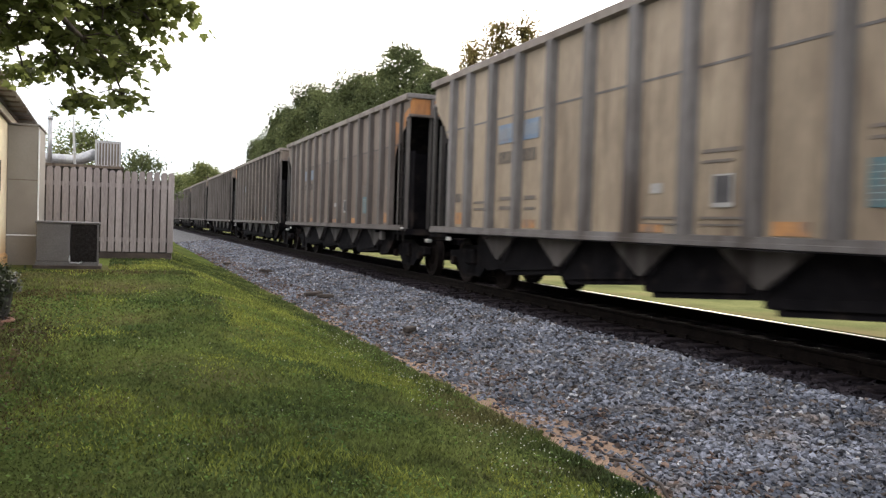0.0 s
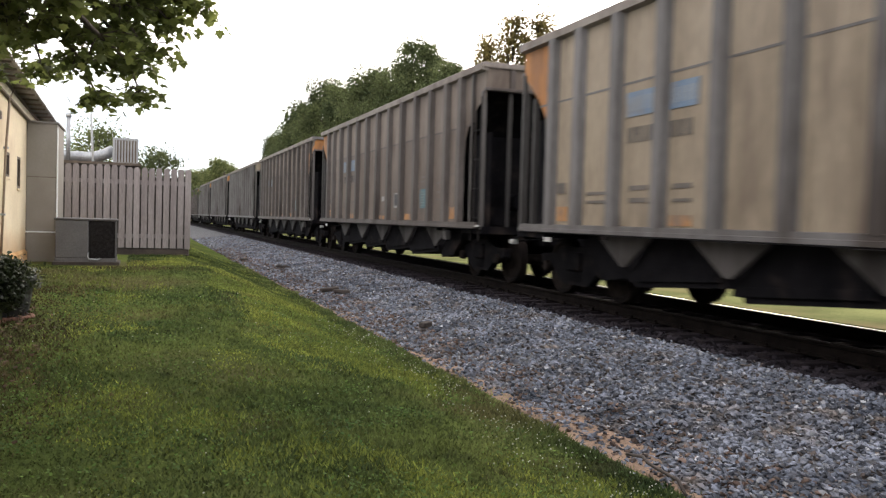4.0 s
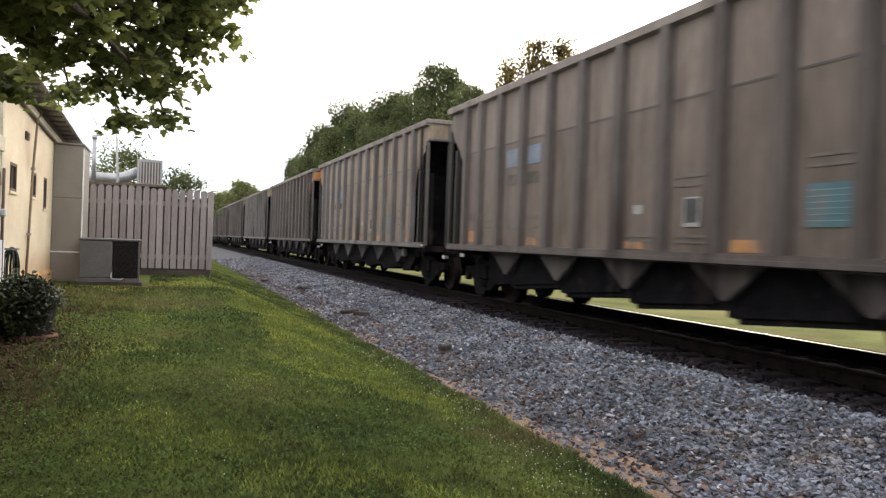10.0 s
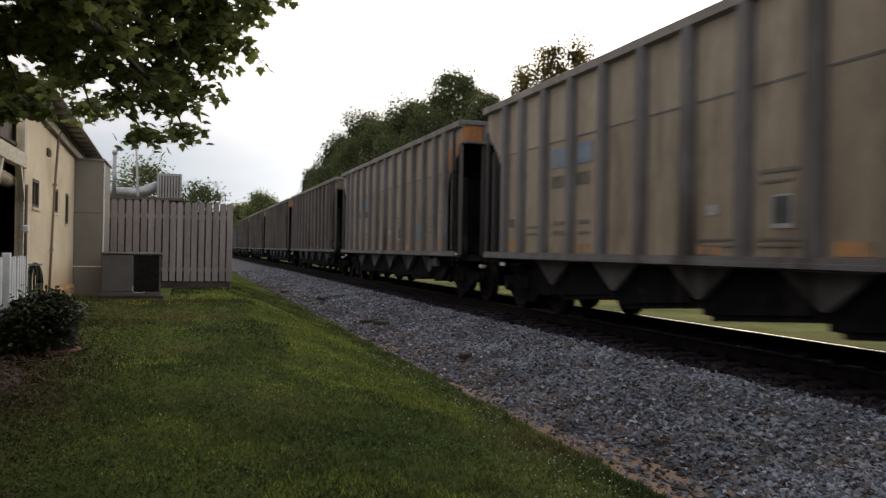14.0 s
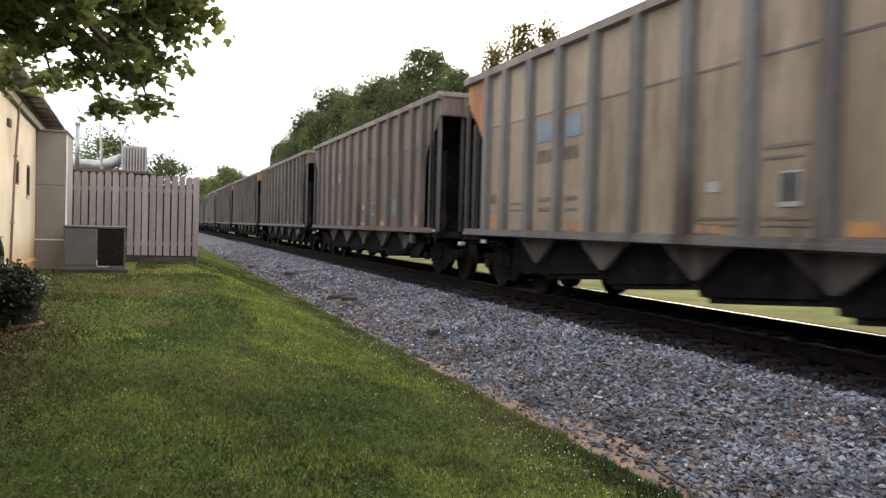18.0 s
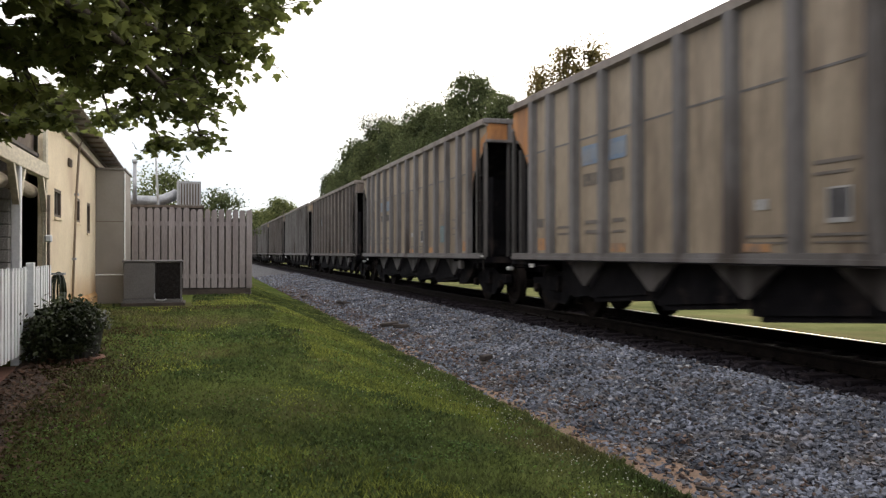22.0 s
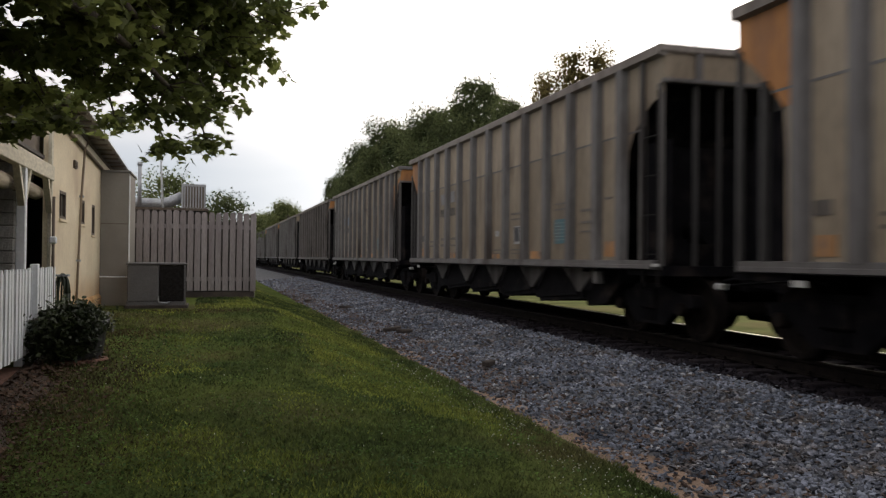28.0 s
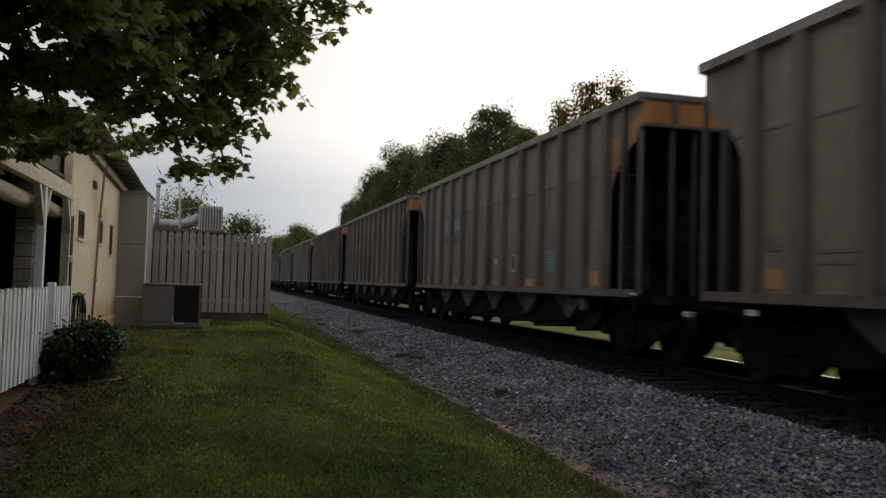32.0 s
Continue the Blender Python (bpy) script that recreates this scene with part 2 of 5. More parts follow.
def ground_z(x, y):
    """Level at the track, rising to a terrace at the building."""
    rise = 0.69 * clamp01((y - 2.0) / 11.5)
    z = rise * ease((3.15 - x) / 2.4)
    if x > 3.0:
        z -= 0.04
    near = 1.0 if abs(x) < 14 and -6 < y < 40 else 0.0
    return z + near * 0.018 * noise.noise((x * 0.9, y * 0.9, 3.0)) * (1 if x < 3.0 else 0.3)


def stops(parts):
    out = []
    for a, b, step in parts:
        n = max(1, round((b - a) / step))
        out += [lerp(a, b, i / n) for i in range(n)]
    return out + [parts[-1][1]]


gx = stops([(-900, -100, 100), (-100, -20, 10), (-20, -6, 1.0), (-6, 4, 0.2), (4, 14, 1.0), (14, 60, 5), (60, 160, 20), (160, 900, 100)])
gy = stops([(-900, -60, 120), (-60, -8, 6), (-8, 0, 1.0), (0, 26, 0.25), (26, 60, 1.5), (60, 200, 10), (200, 1600, 100)])
gverts = [(x, y, ground_z(x, y)) for y in gy for x in gx]
gn = len(gx)
gfaces = [(j * gn + i, j * gn + i + 1, (j + 1) * gn + i + 1, (j + 1) * gn + i) for j in range(len(gy) - 1) for i in range(gn - 1)]
ground = tagged(soup("ground", gverts, gfaces, GRASS_SOIL, smooth=True), "mown green lawn sloping gently down to the railway", "lawn", kind="structure")

# ballast bed and track
BED_PROFILE = [(3.25, -0.05), (4.1, 0.07), (5.2, 0.20), (5.75, 0.235), (6.2, 0.235), (7.55, 0.22), (8.9, 0.235), (9.6, 0.235), (10.8, 0.08), (11.9, -0.05)]


def bed_z(x):
    for (xa, za), (xb, zb) in zip(BED_PROFILE, BED_PROFILE[1:]):
        if xa <= x <= xb:
            return lerp(za, zb, (x - xa) / (xb - xa))
    return -0.05


def bed_strip(name, xs, mat, label, lift=0.0):
    ys = stops([(-80, 0, 8), (0, 24, 0.4), (24, 60, 2), (60, 700, 20)])
    vs = [(x + (0.10 * noise.noise((y * 0.8, x, 5.0)) if x == xs[0] else 0), y, bed_z(x) + lift + (0.02 * noise.noise((x * 3, y * 3, 0)) if -1 < y < 30 else 0)) for y in ys for x in xs]
    n = len(xs)
    fs = [(j * n + i, j * n + i + 1, (j + 1) * n + i + 1, (j + 1) * n + i) for j in range(len(ys) - 1) for i in range(n - 1)]
    return tagged(soup(name, vs, fs, mat, smooth=True), label, "ballast", kind="structure")


ballast_shoulder = bed_strip("ballast_shoulder", [3.25, 3.6, 4.1, 4.6, 5.2, 5.75, 5.9], BED, "shoulder of loose grey crushed stone beside the track")
ballast_bed = bed_strip("ballast_bed", [5.9, 6.2, 7.0, 7.55, 8.2, 8.9, 9.2], FOULED_SHADED, "oil-stained stone between and beside the rails, darkened for the train's shade")
ballast_far = bed_strip("ballast_shoulder_far", [9.2, 9.6, 10.2, 10.8, 11.4, 11.9], BED, "far shoulder of grey crushed stone")

track = thing("railway_track", "single railway track of worn steel rails on dark timber sleepers", "track", kind="structure", at=(TRACK_X, 0, 0))
RAIL_PROFILE = [(-0.07, 0), (0.07, 0), (0.07, 0.012), (0.012, 0.03), (0.01, 0.125), (0.036, 0.135), (0.037, 0.158), (-0.037, 0.158), (-0.036, 0.135), (-0.01, 0.125), (-0.012, 0.03), (-0.07, 0.012)]
for sx in (-0.755, 0.755):
    bm = bmesh.new()
    extrude_xz(bm, [(sx + x, RAIL_Z - 0.17 + z) for x, z in RAIL_PROFILE], -90, 700)
    r = part("rail", bm, SHADED_RAIL_RUST, track)
    bm = boxes((sx - 0.018, sx + 0.018, -90, 700, RAIL_Z - 0.012, RAIL_Z))
    part("railhead", bm, RAIL_SHINE if sx > 0 else SHADED_RAILHEAD, r, "wheel-polished running surface, bright far, shade-coloured near")
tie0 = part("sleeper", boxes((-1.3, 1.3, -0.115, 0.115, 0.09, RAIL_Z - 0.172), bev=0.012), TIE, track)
tie0.location = (0, -4.0, 0)
plate = part("tie_plate", boxes((-0.90, -0.62, -0.09, 0.09, RAIL_Z - 0.172, RAIL_Z - 0.155), (-0.87, -0.84, -0.07, -0.04, RAIL_Z - 0.17, RAIL_Z - 0.12), (-0.67, -0.64, 0.04, 0.07, RAIL_Z - 0.17, RAIL_Z - 0.12)), SHADED_RAIL_RUST, tie0)
for i in range(1, 110):
    o = share("sleeper", tie0, track, pose(random.uniform(-0.05, 0.05), -4.0 + i * 0.53 + random.uniform(-0.03, 0.03), random.uniform(-0.008, 0.0), 0, 0, random.uniform(-1.2, 1.2)))
    if i < 40:
        share("tie_plate", plate, o)


# ---- hopper cars ----
def paint(name, dark, light, stain, amount=0.45, spec=0.22, streak=0.30, obj=0.07):
    """Weathered paint: stained, with rain streaks running down it and blotches of dust."""
    m = material(name, dark, light, 1.1, 0.66, metal=0.0, bump=0.12, fine=18, stretch=(1, 1, 0.28), stain=stain, stain_scale=1.6, stain_amount=amount, spec=spec, obj=obj)
    n, l = m.node_tree.nodes, m.node_tree.links
    b = n["Principled BSDF"]
    col = b.inputs["Base Color"].links[0].from_socket
    tc = n.new("ShaderNodeTexCoord")
    for size, scale, lo, hi, amt in (((1, 1, 0.07), 7.0, 0.46, 0.72, streak), ((1, 1, 0.9), 0.9, 0.40, 0.66, streak * 0.7)):
        mp, t, r, x = (n.new("ShaderNode" + k) for k in ("Mapping", "TexNoise", "MapRange", "Mix"))
        mp.inputs["Scale"].default_value = size
        t.inputs["Scale"].default_value, t.inputs["Detail"].default_value = scale, 5.0
        r.inputs["From Min"].default_value, r.inputs["From Max"].default_value = lo, hi
        r.inputs["To Max"].default_value = amt
        x.data_type, x.blend_type = "RGBA", "MULTIPLY"
        x.inputs["B"].default_value = (0.42, 0.36, 0.33, 1)
        l.new(tc.outputs["Object"], mp.inputs["Vector"])
        l.new(mp.outputs["Vector"], t.inputs["Vector"])
        l.new(t.outputs["Fac"], r.inputs["Value"])
        l.new(r.outputs["Result"], x.inputs[0])
        l.new(col, x.inputs["A"])
        col = x.outputs["Result"]
    l.new(col, b.inputs["Base Color"])
    return m


TAN = paint("weathered_tan_paint", (0.2009, 0.1639, 0.1198), (0.2830, 0.2365, 0.1760), (0.120, 0.091, 0.069), streak=0.24)
GREY = paint("weathered_grey_paint", (0.132, 0.108, 0.091), (0.184, 0.154, 0.131), (0.089, 0.069, 0.057))
BROWN = paint("dusty_brown_grey_paint", (0.116, 0.091, 0.073), (0.160, 0.128, 0.104), (0.080, 0.061, 0.050))
RIB_TAN = paint("rib_paint", (0.1003, 0.0944, 0.0927), (0.1573, 0.1510, 0.1513), (0.062, 0.052, 0.047))
RIB_GREY = paint("rib_paint_grey", (0.074, 0.064, 0.060), (0.115, 0.102, 0.096), (0.052, 0.043, 0.040))
ORANGE = paint("faded_orange_paint", (0.285, 0.125, 0.042), (0.395, 0.185, 0.066), (0.170, 0.098, 0.062), 0.55)
CHORD = paint("pale_chord_paint", (0.190, 0.166, 0.150), (0.255, 0.228, 0.204), (0.128, 0.104, 0.090))
POST_PALE = paint("pale_end_post", (0.0779, 0.0722, 0.0705), (0.1312, 0.1230, 0.1197), (0.050, 0.043, 0.040))
UPPER = {"weathered_tan_paint": paint("cleaner_tan_paint", (0.228, 0.186, 0.138), (0.312, 0.262, 0.200), (0.150, 0.117, 0.088), streak=0.2),
         "weathered_grey_paint": paint("cleaner_grey_paint", (0.156, 0.129, 0.110), (0.214, 0.181, 0.155), (0.104, 0.082, 0.068), streak=0.22),
         "dusty_brown_grey_paint": paint("cleaner_brown_grey_paint", (0.134, 0.106, 0.086), (0.186, 0.150, 0.123), (0.092, 0.071, 0.058), streak=0.22)}
# Grime, plus the shade under and between the cars, put into the colour
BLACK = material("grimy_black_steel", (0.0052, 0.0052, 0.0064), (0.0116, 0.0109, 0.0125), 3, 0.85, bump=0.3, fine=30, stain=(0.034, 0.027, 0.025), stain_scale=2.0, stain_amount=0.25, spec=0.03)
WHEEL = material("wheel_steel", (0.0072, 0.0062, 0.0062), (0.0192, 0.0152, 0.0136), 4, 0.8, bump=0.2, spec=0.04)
GREYV = paint("hopper_grey", (0.056, 0.052, 0.051), (0.112, 0.104, 0.100), (0.018, 0.015, 0.014), spec=0.08)
POST = paint("end_post_grey", (0.0429, 0.0413, 0.0413), (0.0858, 0.0827, 0.0811), (0.025, 0.022, 0.021), spec=0.12)
LADDER = paint("ladder_black", (0.010, 0.0095, 0.0095), (0.022, 0.020, 0.019), (0.009, 0.008, 0.008), spec=0.05)
TEAL = material("teal_stencil", (0.032, 0.100, 0.125), (0.060, 0.145, 0.170), 3, 0.6, bump=0.05, stain=(0.09, 0.10, 0.10), stain_scale=3.0, stain_amount=0.5)
BLUE = material("blue_stencil", (0.080, 0.135, 0.215), (0.14, 0.19, 0.255), 3, 0.6, bump=0.05, stain=(0.15, 0.14, 0.14), stain_scale=2.5, stain_amount=0.5)
BLUE_PALE = material("pale_blue_lettering", (0.15, 0.18, 0.215), (0.20, 0.22, 0.24), 3, 0.7, bump=0.03)
FADED = material("rubbed_pale_mark", (0.165, 0.165, 0.175), (0.225, 0.22, 0.225), 3, 0.7, bump=0.03, stain=(0.14, 0.12, 0.11), stain_scale=3.0, stain_amount=0.6)
DEEP_BLUE = material("blue_placard", (0.02, 0.17, 0.50), (0.05, 0.25, 0.60), 3, 0.5, bump=0.03)
WHITE = material("white_stencil", (0.22, 0.22, 0.215), (0.33, 0.33, 0.32), 4, 0.6, bump=0.03)
INK = material("dark_stencil", (0.076, 0.066, 0.058), (0.130, 0.112, 0.099), 4, 0.7, bump=0.03)
TEAL_PALE = material("pale_teal_lines", (0.12, 0.19, 0.20), (0.17, 0.24, 0.25), 3, 0.6, bump=0.03)
NUMERAL = material("black_numerals", (0.045, 0.040, 0.036), (0.090, 0.078, 0.068), 4, 0.7, bump=0.03, stain=(0.13, 0.11, 0.09), stain_scale=4.0, stain_amount=0.4)
TAG = material("dark_tag", (0.030, 0.030, 0.034), (0.060, 0.058, 0.062), 4, 0.7, bump=0.03)
AMBER = material("orange_patch", (0.29, 0.142, 0.050), (0.41, 0.205, 0.076), 4, 0.7, bump=0.05, stain=(0.185, 0.128, 0.092), stain_scale=3.0, stain_amount=0.55)
REFLECT = material("reflective_tape", (0.3500, 0.3500, 0.3430), (0.4550, 0.4550, 0.4410), 6, 0.4, bump=0.02)

CAR, HALF = 16.2, 7.27                                # length over couplers, half the body
ZT, ZS = 4.12, 1.03                                   # top of the chord and foot of the sill, over the rail
W2 = 1.60
RIBS = (0.0, 1.10, 2.20, 3.27, 4.32, 5.32, 6.14)


def ribs_y():
    return sorted({s * r for r in RIBS for s in (-1, 1)})


def bars(dims, x, thick=0.012):
    """Flat stencil marks on the car's near side: (y0, y1, z0, z1) each."""
    return boxes(*[(x - thick, x, *d) for d in dims])


def build_car(label, side_mat, rib_mat, far_orange, near_orange, placard=False, number_blue=True):
    """One open hopper car, its origin on the rail at mid-length; the +y end leads."""
    car = thing("hopper_car", label, "rail car", group="train of hopper cars")
    # sides, cut back at the ends below the chord
    side = [(-HALF, ZT - 0.05), (-HALF, 3.47), (-HALF + 0.30, 3.37), (-HALF + 0.60, 3.21), (-HALF + 0.85, 2.98), (-HALF + 0.98, 2.74), (-HALF + 1.02, 2.40), (-HALF + 1.02, ZS + 0.02),
            (HALF - 0.87, ZS + 0.02), (HALF - 0.86, 2.4), (HALF - 0.82, 2.82), (HALF - 0.66, 3.02), (HALF - 0.30, 3.36), (HALF, 3.58), (HALF, ZT - 0.05)]
    for s in (-1, 1):
        bm = bmesh.new()
        extrude_yz(bm, side, s * (W2 - 0.075), s * (W2 - 0.067))
        panel = part("side_sheet", bm, side_mat, car)
        # upper sheets lap over the lower ones along the belt seam
        if s < 0:
            bm = boxes((-W2 + 0.061, -W2 + 0.067, -HALF + 0.62, HALF - 0.62, 3.012, 3.042))
            part("belt_seam", bm, rib_mat, panel)
            bm = boxes((-W2 + 0.0635, -W2 + 0.067, -6.14, 6.14, 3.043, ZT - 0.10))
            part("upper_sheet", bm, UPPER[side_mat.name], panel, "paler upper side sheet")
        for y, orange, e in ((-HALF, near_orange, 1), (HALF, far_orange, -1)):
            if orange:
                # at the tail the paint survives only in two scraps, at the nose it fills the corner
                if e > 0:
                    polys = [[(0.03, 3.82), (0.03, 3.50), (0.30, 3.40), (0.42, 3.34), (0.40, 3.70)], [(0.74, 3.52), (0.76, 3.09), (0.87, 2.99), (0.99, 2.78), (1.02, 3.05), (1.01, 3.60)]]
                else:
                    polys = [[(0.01, ZT - 0.13), (0.01, 3.59), (0.30, 3.37), (0.66, 3.03), (0.82, 2.83), (0.94, 2.83), (1.03, 3.2), (1.03, ZT - 0.13)]]
                bm = bmesh.new()
                for poly in polys:
                    extrude_yz(bm, [(y + e * a, z) for a, z in poly], s * (W2 - 0.068), s * (W2 - 0.062))
                part("orange_end_patch", bm, ORANGE, panel, "faded orange paint at the body's end")
        for y in ribs_y():
            bm = bmesh.new()
            w, d = 0.13, 0.105
            prof = [(s * (W2 - 0.068), y - w), (s * (W2 - 0.068 + d), y - w * 0.66), (s * (W2 - 0.068 + d), y + w * 0.66), (s * (W2 - 0.068), y + w)]
            z0, z1 = ZS + 0.10, ZT - 0.12
            a, b = [[bm.verts.new((px, py, z)) for px, py in prof] for z in (z0, z1)]
            fs = [bm.faces.new((a[i], a[i + 1], b[i + 1], b[i])) for i in range(3)] + [bm.faces.new(a), bm.faces.new(b)]
            bmesh.ops.recalc_face_normals(bm, faces=fs)
            part("side_post", bm, rib_mat, car)
        bm = bmesh.new()
        extrude_xz(bm, [(s * (W2 - 0.10), ZT - 0.16), (s * (W2 + 0.035), ZT - 0.13), (s * (W2 + 0.045), ZT - 0.02), (s * (W2 + 0.02), ZT), (s * (W2 - 0.10), ZT)], -HALF - 0.02, HALF + 0.02)
        part("top_chord", bm, CHORD, car, "pale dusty top chord")
        bm = bmesh.new()
        extrude_xz(bm, [(s * (W2 - 0.09), ZS + 0.12), (s * (W2 + 0.03), ZS + 0.11), (s * (W2 + 0.03), ZS + 0.055), (s * (W2 + 0.045), ZS + 0.05), (s * (W2 + 0.045), ZS), (s * (W2 - 0.09), ZS - 0.02)], -HALF + 0.15, HALF - 0.15)
        part("side_sill", bm, rib_mat, car)
    # ends: header, slope sheet, posts, platform
    for e, orange in ((-1, near_orange), (1, far_orange)):
        mat = ORANGE if orange else side_mat
        y = e * HALF
        bm = boxes((-W2 + 0.07, W2 - 0.07, min(y, y - e * 0.03), max(y, y - e * 0.03), 3.66, ZT - 0.06))
        head = part("end_header", bm, mat, car)
        bm = boxes((-W2 - 0.02, W2 + 0.02, min(y - e * 0.08, y + e * 0.05), max(y - e * 0.08, y + e * 0.05), ZT - 0.10, ZT + 0.01), bev=0.015)
        part("end_chord", bm, CHORD if not orange else RIB_TAN, head)
        bm = boxes((-W2 + 0.04, W2 - 0.04, min(y - e * 0.04, y + e * 0.06), max(y - e * 0.04, y + e * 0.06), 3.60, 3.66), bev=0.01)
        part("header_flange", bm, rib_mat, head)
        for x in (-1.0, 0.6):
            bm = boxes((x - 0.045, x + 0.045, min(y, y + e * 0.05), max(y, y + e * 0.05), 3.66, ZT - 0.10))
            part("header_stiffener", bm, rib_mat, head)
        bm = bmesh.new()      # slope sheet from the header down to the first hopper, black for shade
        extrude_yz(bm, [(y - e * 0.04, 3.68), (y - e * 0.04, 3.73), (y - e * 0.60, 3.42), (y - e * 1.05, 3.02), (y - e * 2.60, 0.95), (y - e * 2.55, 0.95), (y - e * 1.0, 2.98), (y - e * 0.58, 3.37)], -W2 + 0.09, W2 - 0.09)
        part("slope_sheet", bm, BLACK, car, "sloping end sheet coloured black for its shade")
        bm = bmesh.new()      # inner end bulkhead; black flanks added to close the end and hold its shade
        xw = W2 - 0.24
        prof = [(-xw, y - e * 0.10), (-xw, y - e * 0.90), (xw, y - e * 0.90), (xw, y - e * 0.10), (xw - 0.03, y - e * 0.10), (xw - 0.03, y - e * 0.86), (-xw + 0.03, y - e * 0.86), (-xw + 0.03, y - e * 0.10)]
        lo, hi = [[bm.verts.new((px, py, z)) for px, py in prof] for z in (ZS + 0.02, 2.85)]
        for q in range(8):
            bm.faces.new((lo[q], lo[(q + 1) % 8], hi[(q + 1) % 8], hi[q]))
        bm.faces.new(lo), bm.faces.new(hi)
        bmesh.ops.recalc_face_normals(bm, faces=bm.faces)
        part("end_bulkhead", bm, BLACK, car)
        for x in (-W2 + 0.06, -1.0, -0.62, 0.62, 1.0, W2 - 0.06):
            w = (0.045 if e < 0 else 0.034) if abs(x) > 1.5 else 0.032 if abs(x) > 0.9 else 0.022
            bm = boxes((x - w, x + w, min(y - e * 0.10, y - e * 0.02), max(y - e * 0.10, y - e * 0.02), ZS - 0.02, 3.60), bev=0.012)
            part("end_post", bm, POST_PALE if abs(x) > 1.5 and e < 0 else POST, car)
        x = -W2 + 0.05      # the post inside the cut-out, and at the tail a ladder beside it
        bm = boxes((x - 0.045, x + 0.045, min(y - e * 0.56, y - e * 0.49), max(y - e * 0.56, y - e * 0.49), ZS, ZT - 0.14 if e < 0 else 3.16))
        part("brace_post", bm, POST_PALE if e < 0 else POST, car)
        if e < 0:
            lad = part("ladder", boxes((x - 0.05, x - 0.02, y + 0.03, y + 0.06, ZS - 0.25, 3.5), (x - 0.05, x - 0.02, y + 0.42, y + 0.45, ZS - 0.25, 3.05)), LADDER, car)
            bm = bmesh.new()
            rod(bm, (x - 0.035, y + 0.04, ZS + 0.20), (x - 0.035, y + 0.44, ZS + 0.20), 0.013, sides=6)
            rung = part("rung", bm, LADDER, lad)
            for i in range(1, 4):
                share("rung", rung, lad, Matrix.Translation((0, 0, i * 0.55)))
        bm = boxes((-W2 + 0.05, W2 - 0.05, min(y - e * 0.95, y + e * 0.02), max(y - e * 0.95, y + e * 0.02), ZS - 0.10, ZS + 0.04))
        part("end_platform", bm, BLACK, car)
        bm = boxes((-0.14, 0.14, min(y, y + e * 0.85), max(y, y + e * 0.85), 0.74, 0.98), (-0.22, 0.22, min(y + e * 0.62, y + e * 0.84), max(y + e * 0.62, y + e * 0.84), 0.70, 1.02), bev=0.03)
        part("coupler", bm, BLACK, car)
        bm = bmesh.new()
        tube(bm, [(0.35, y, 0.85), (0.36, y + e * 0.3, 0.62), (0.3, y + e * 0.7, 0.55), (0.2, y + e * 0.82, 0.6)], 0.025, 6)
        part("air_hose", bm, BLACK, car)
    bm = bmesh.new()
    rod(bm, (-0.6, -HALF + 0.30, 1.55), (-0.6, -HALF + 0.75, 1.55), 0.16, sides=12)
    box(bm, -1.25, -0.95, -HALF + 0.3, -HALF + 0.6, 1.1, 1.45)
    part("brake_cylinder", bm, BLACK, car)
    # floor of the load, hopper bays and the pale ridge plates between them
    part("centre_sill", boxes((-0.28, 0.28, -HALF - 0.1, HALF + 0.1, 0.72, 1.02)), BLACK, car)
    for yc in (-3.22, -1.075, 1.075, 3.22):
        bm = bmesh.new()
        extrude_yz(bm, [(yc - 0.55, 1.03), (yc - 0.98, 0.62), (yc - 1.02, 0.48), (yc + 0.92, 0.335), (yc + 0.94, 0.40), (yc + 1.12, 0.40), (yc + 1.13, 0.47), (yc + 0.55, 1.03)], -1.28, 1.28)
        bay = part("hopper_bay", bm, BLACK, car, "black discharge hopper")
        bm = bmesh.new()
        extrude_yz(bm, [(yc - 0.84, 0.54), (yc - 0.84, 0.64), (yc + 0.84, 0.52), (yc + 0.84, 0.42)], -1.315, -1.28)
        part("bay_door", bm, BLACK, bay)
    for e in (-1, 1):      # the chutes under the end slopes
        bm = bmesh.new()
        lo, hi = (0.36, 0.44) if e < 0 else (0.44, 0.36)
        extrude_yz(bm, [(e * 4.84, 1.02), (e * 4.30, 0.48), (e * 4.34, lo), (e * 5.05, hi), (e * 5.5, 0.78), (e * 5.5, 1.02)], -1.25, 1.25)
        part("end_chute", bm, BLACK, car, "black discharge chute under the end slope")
    for yc in (-4.3, -2.15, 0.0, 2.15, 4.3):
        for s in (-1, 1):
            bm = bmesh.new()
            extrude_yz(bm, [(yc - 0.66, ZS - 0.03), (yc - 0.05, 0.60), (yc + 0.05, 0.60), (yc + 0.66, ZS - 0.03)], min(s * 1.36, s * 1.40), max(s * 1.36, s * 1.40))
            part("ridge_plate", bm, GREYV, car, "pale grey triangular hopper sheet")
    # trucks
    truck = None
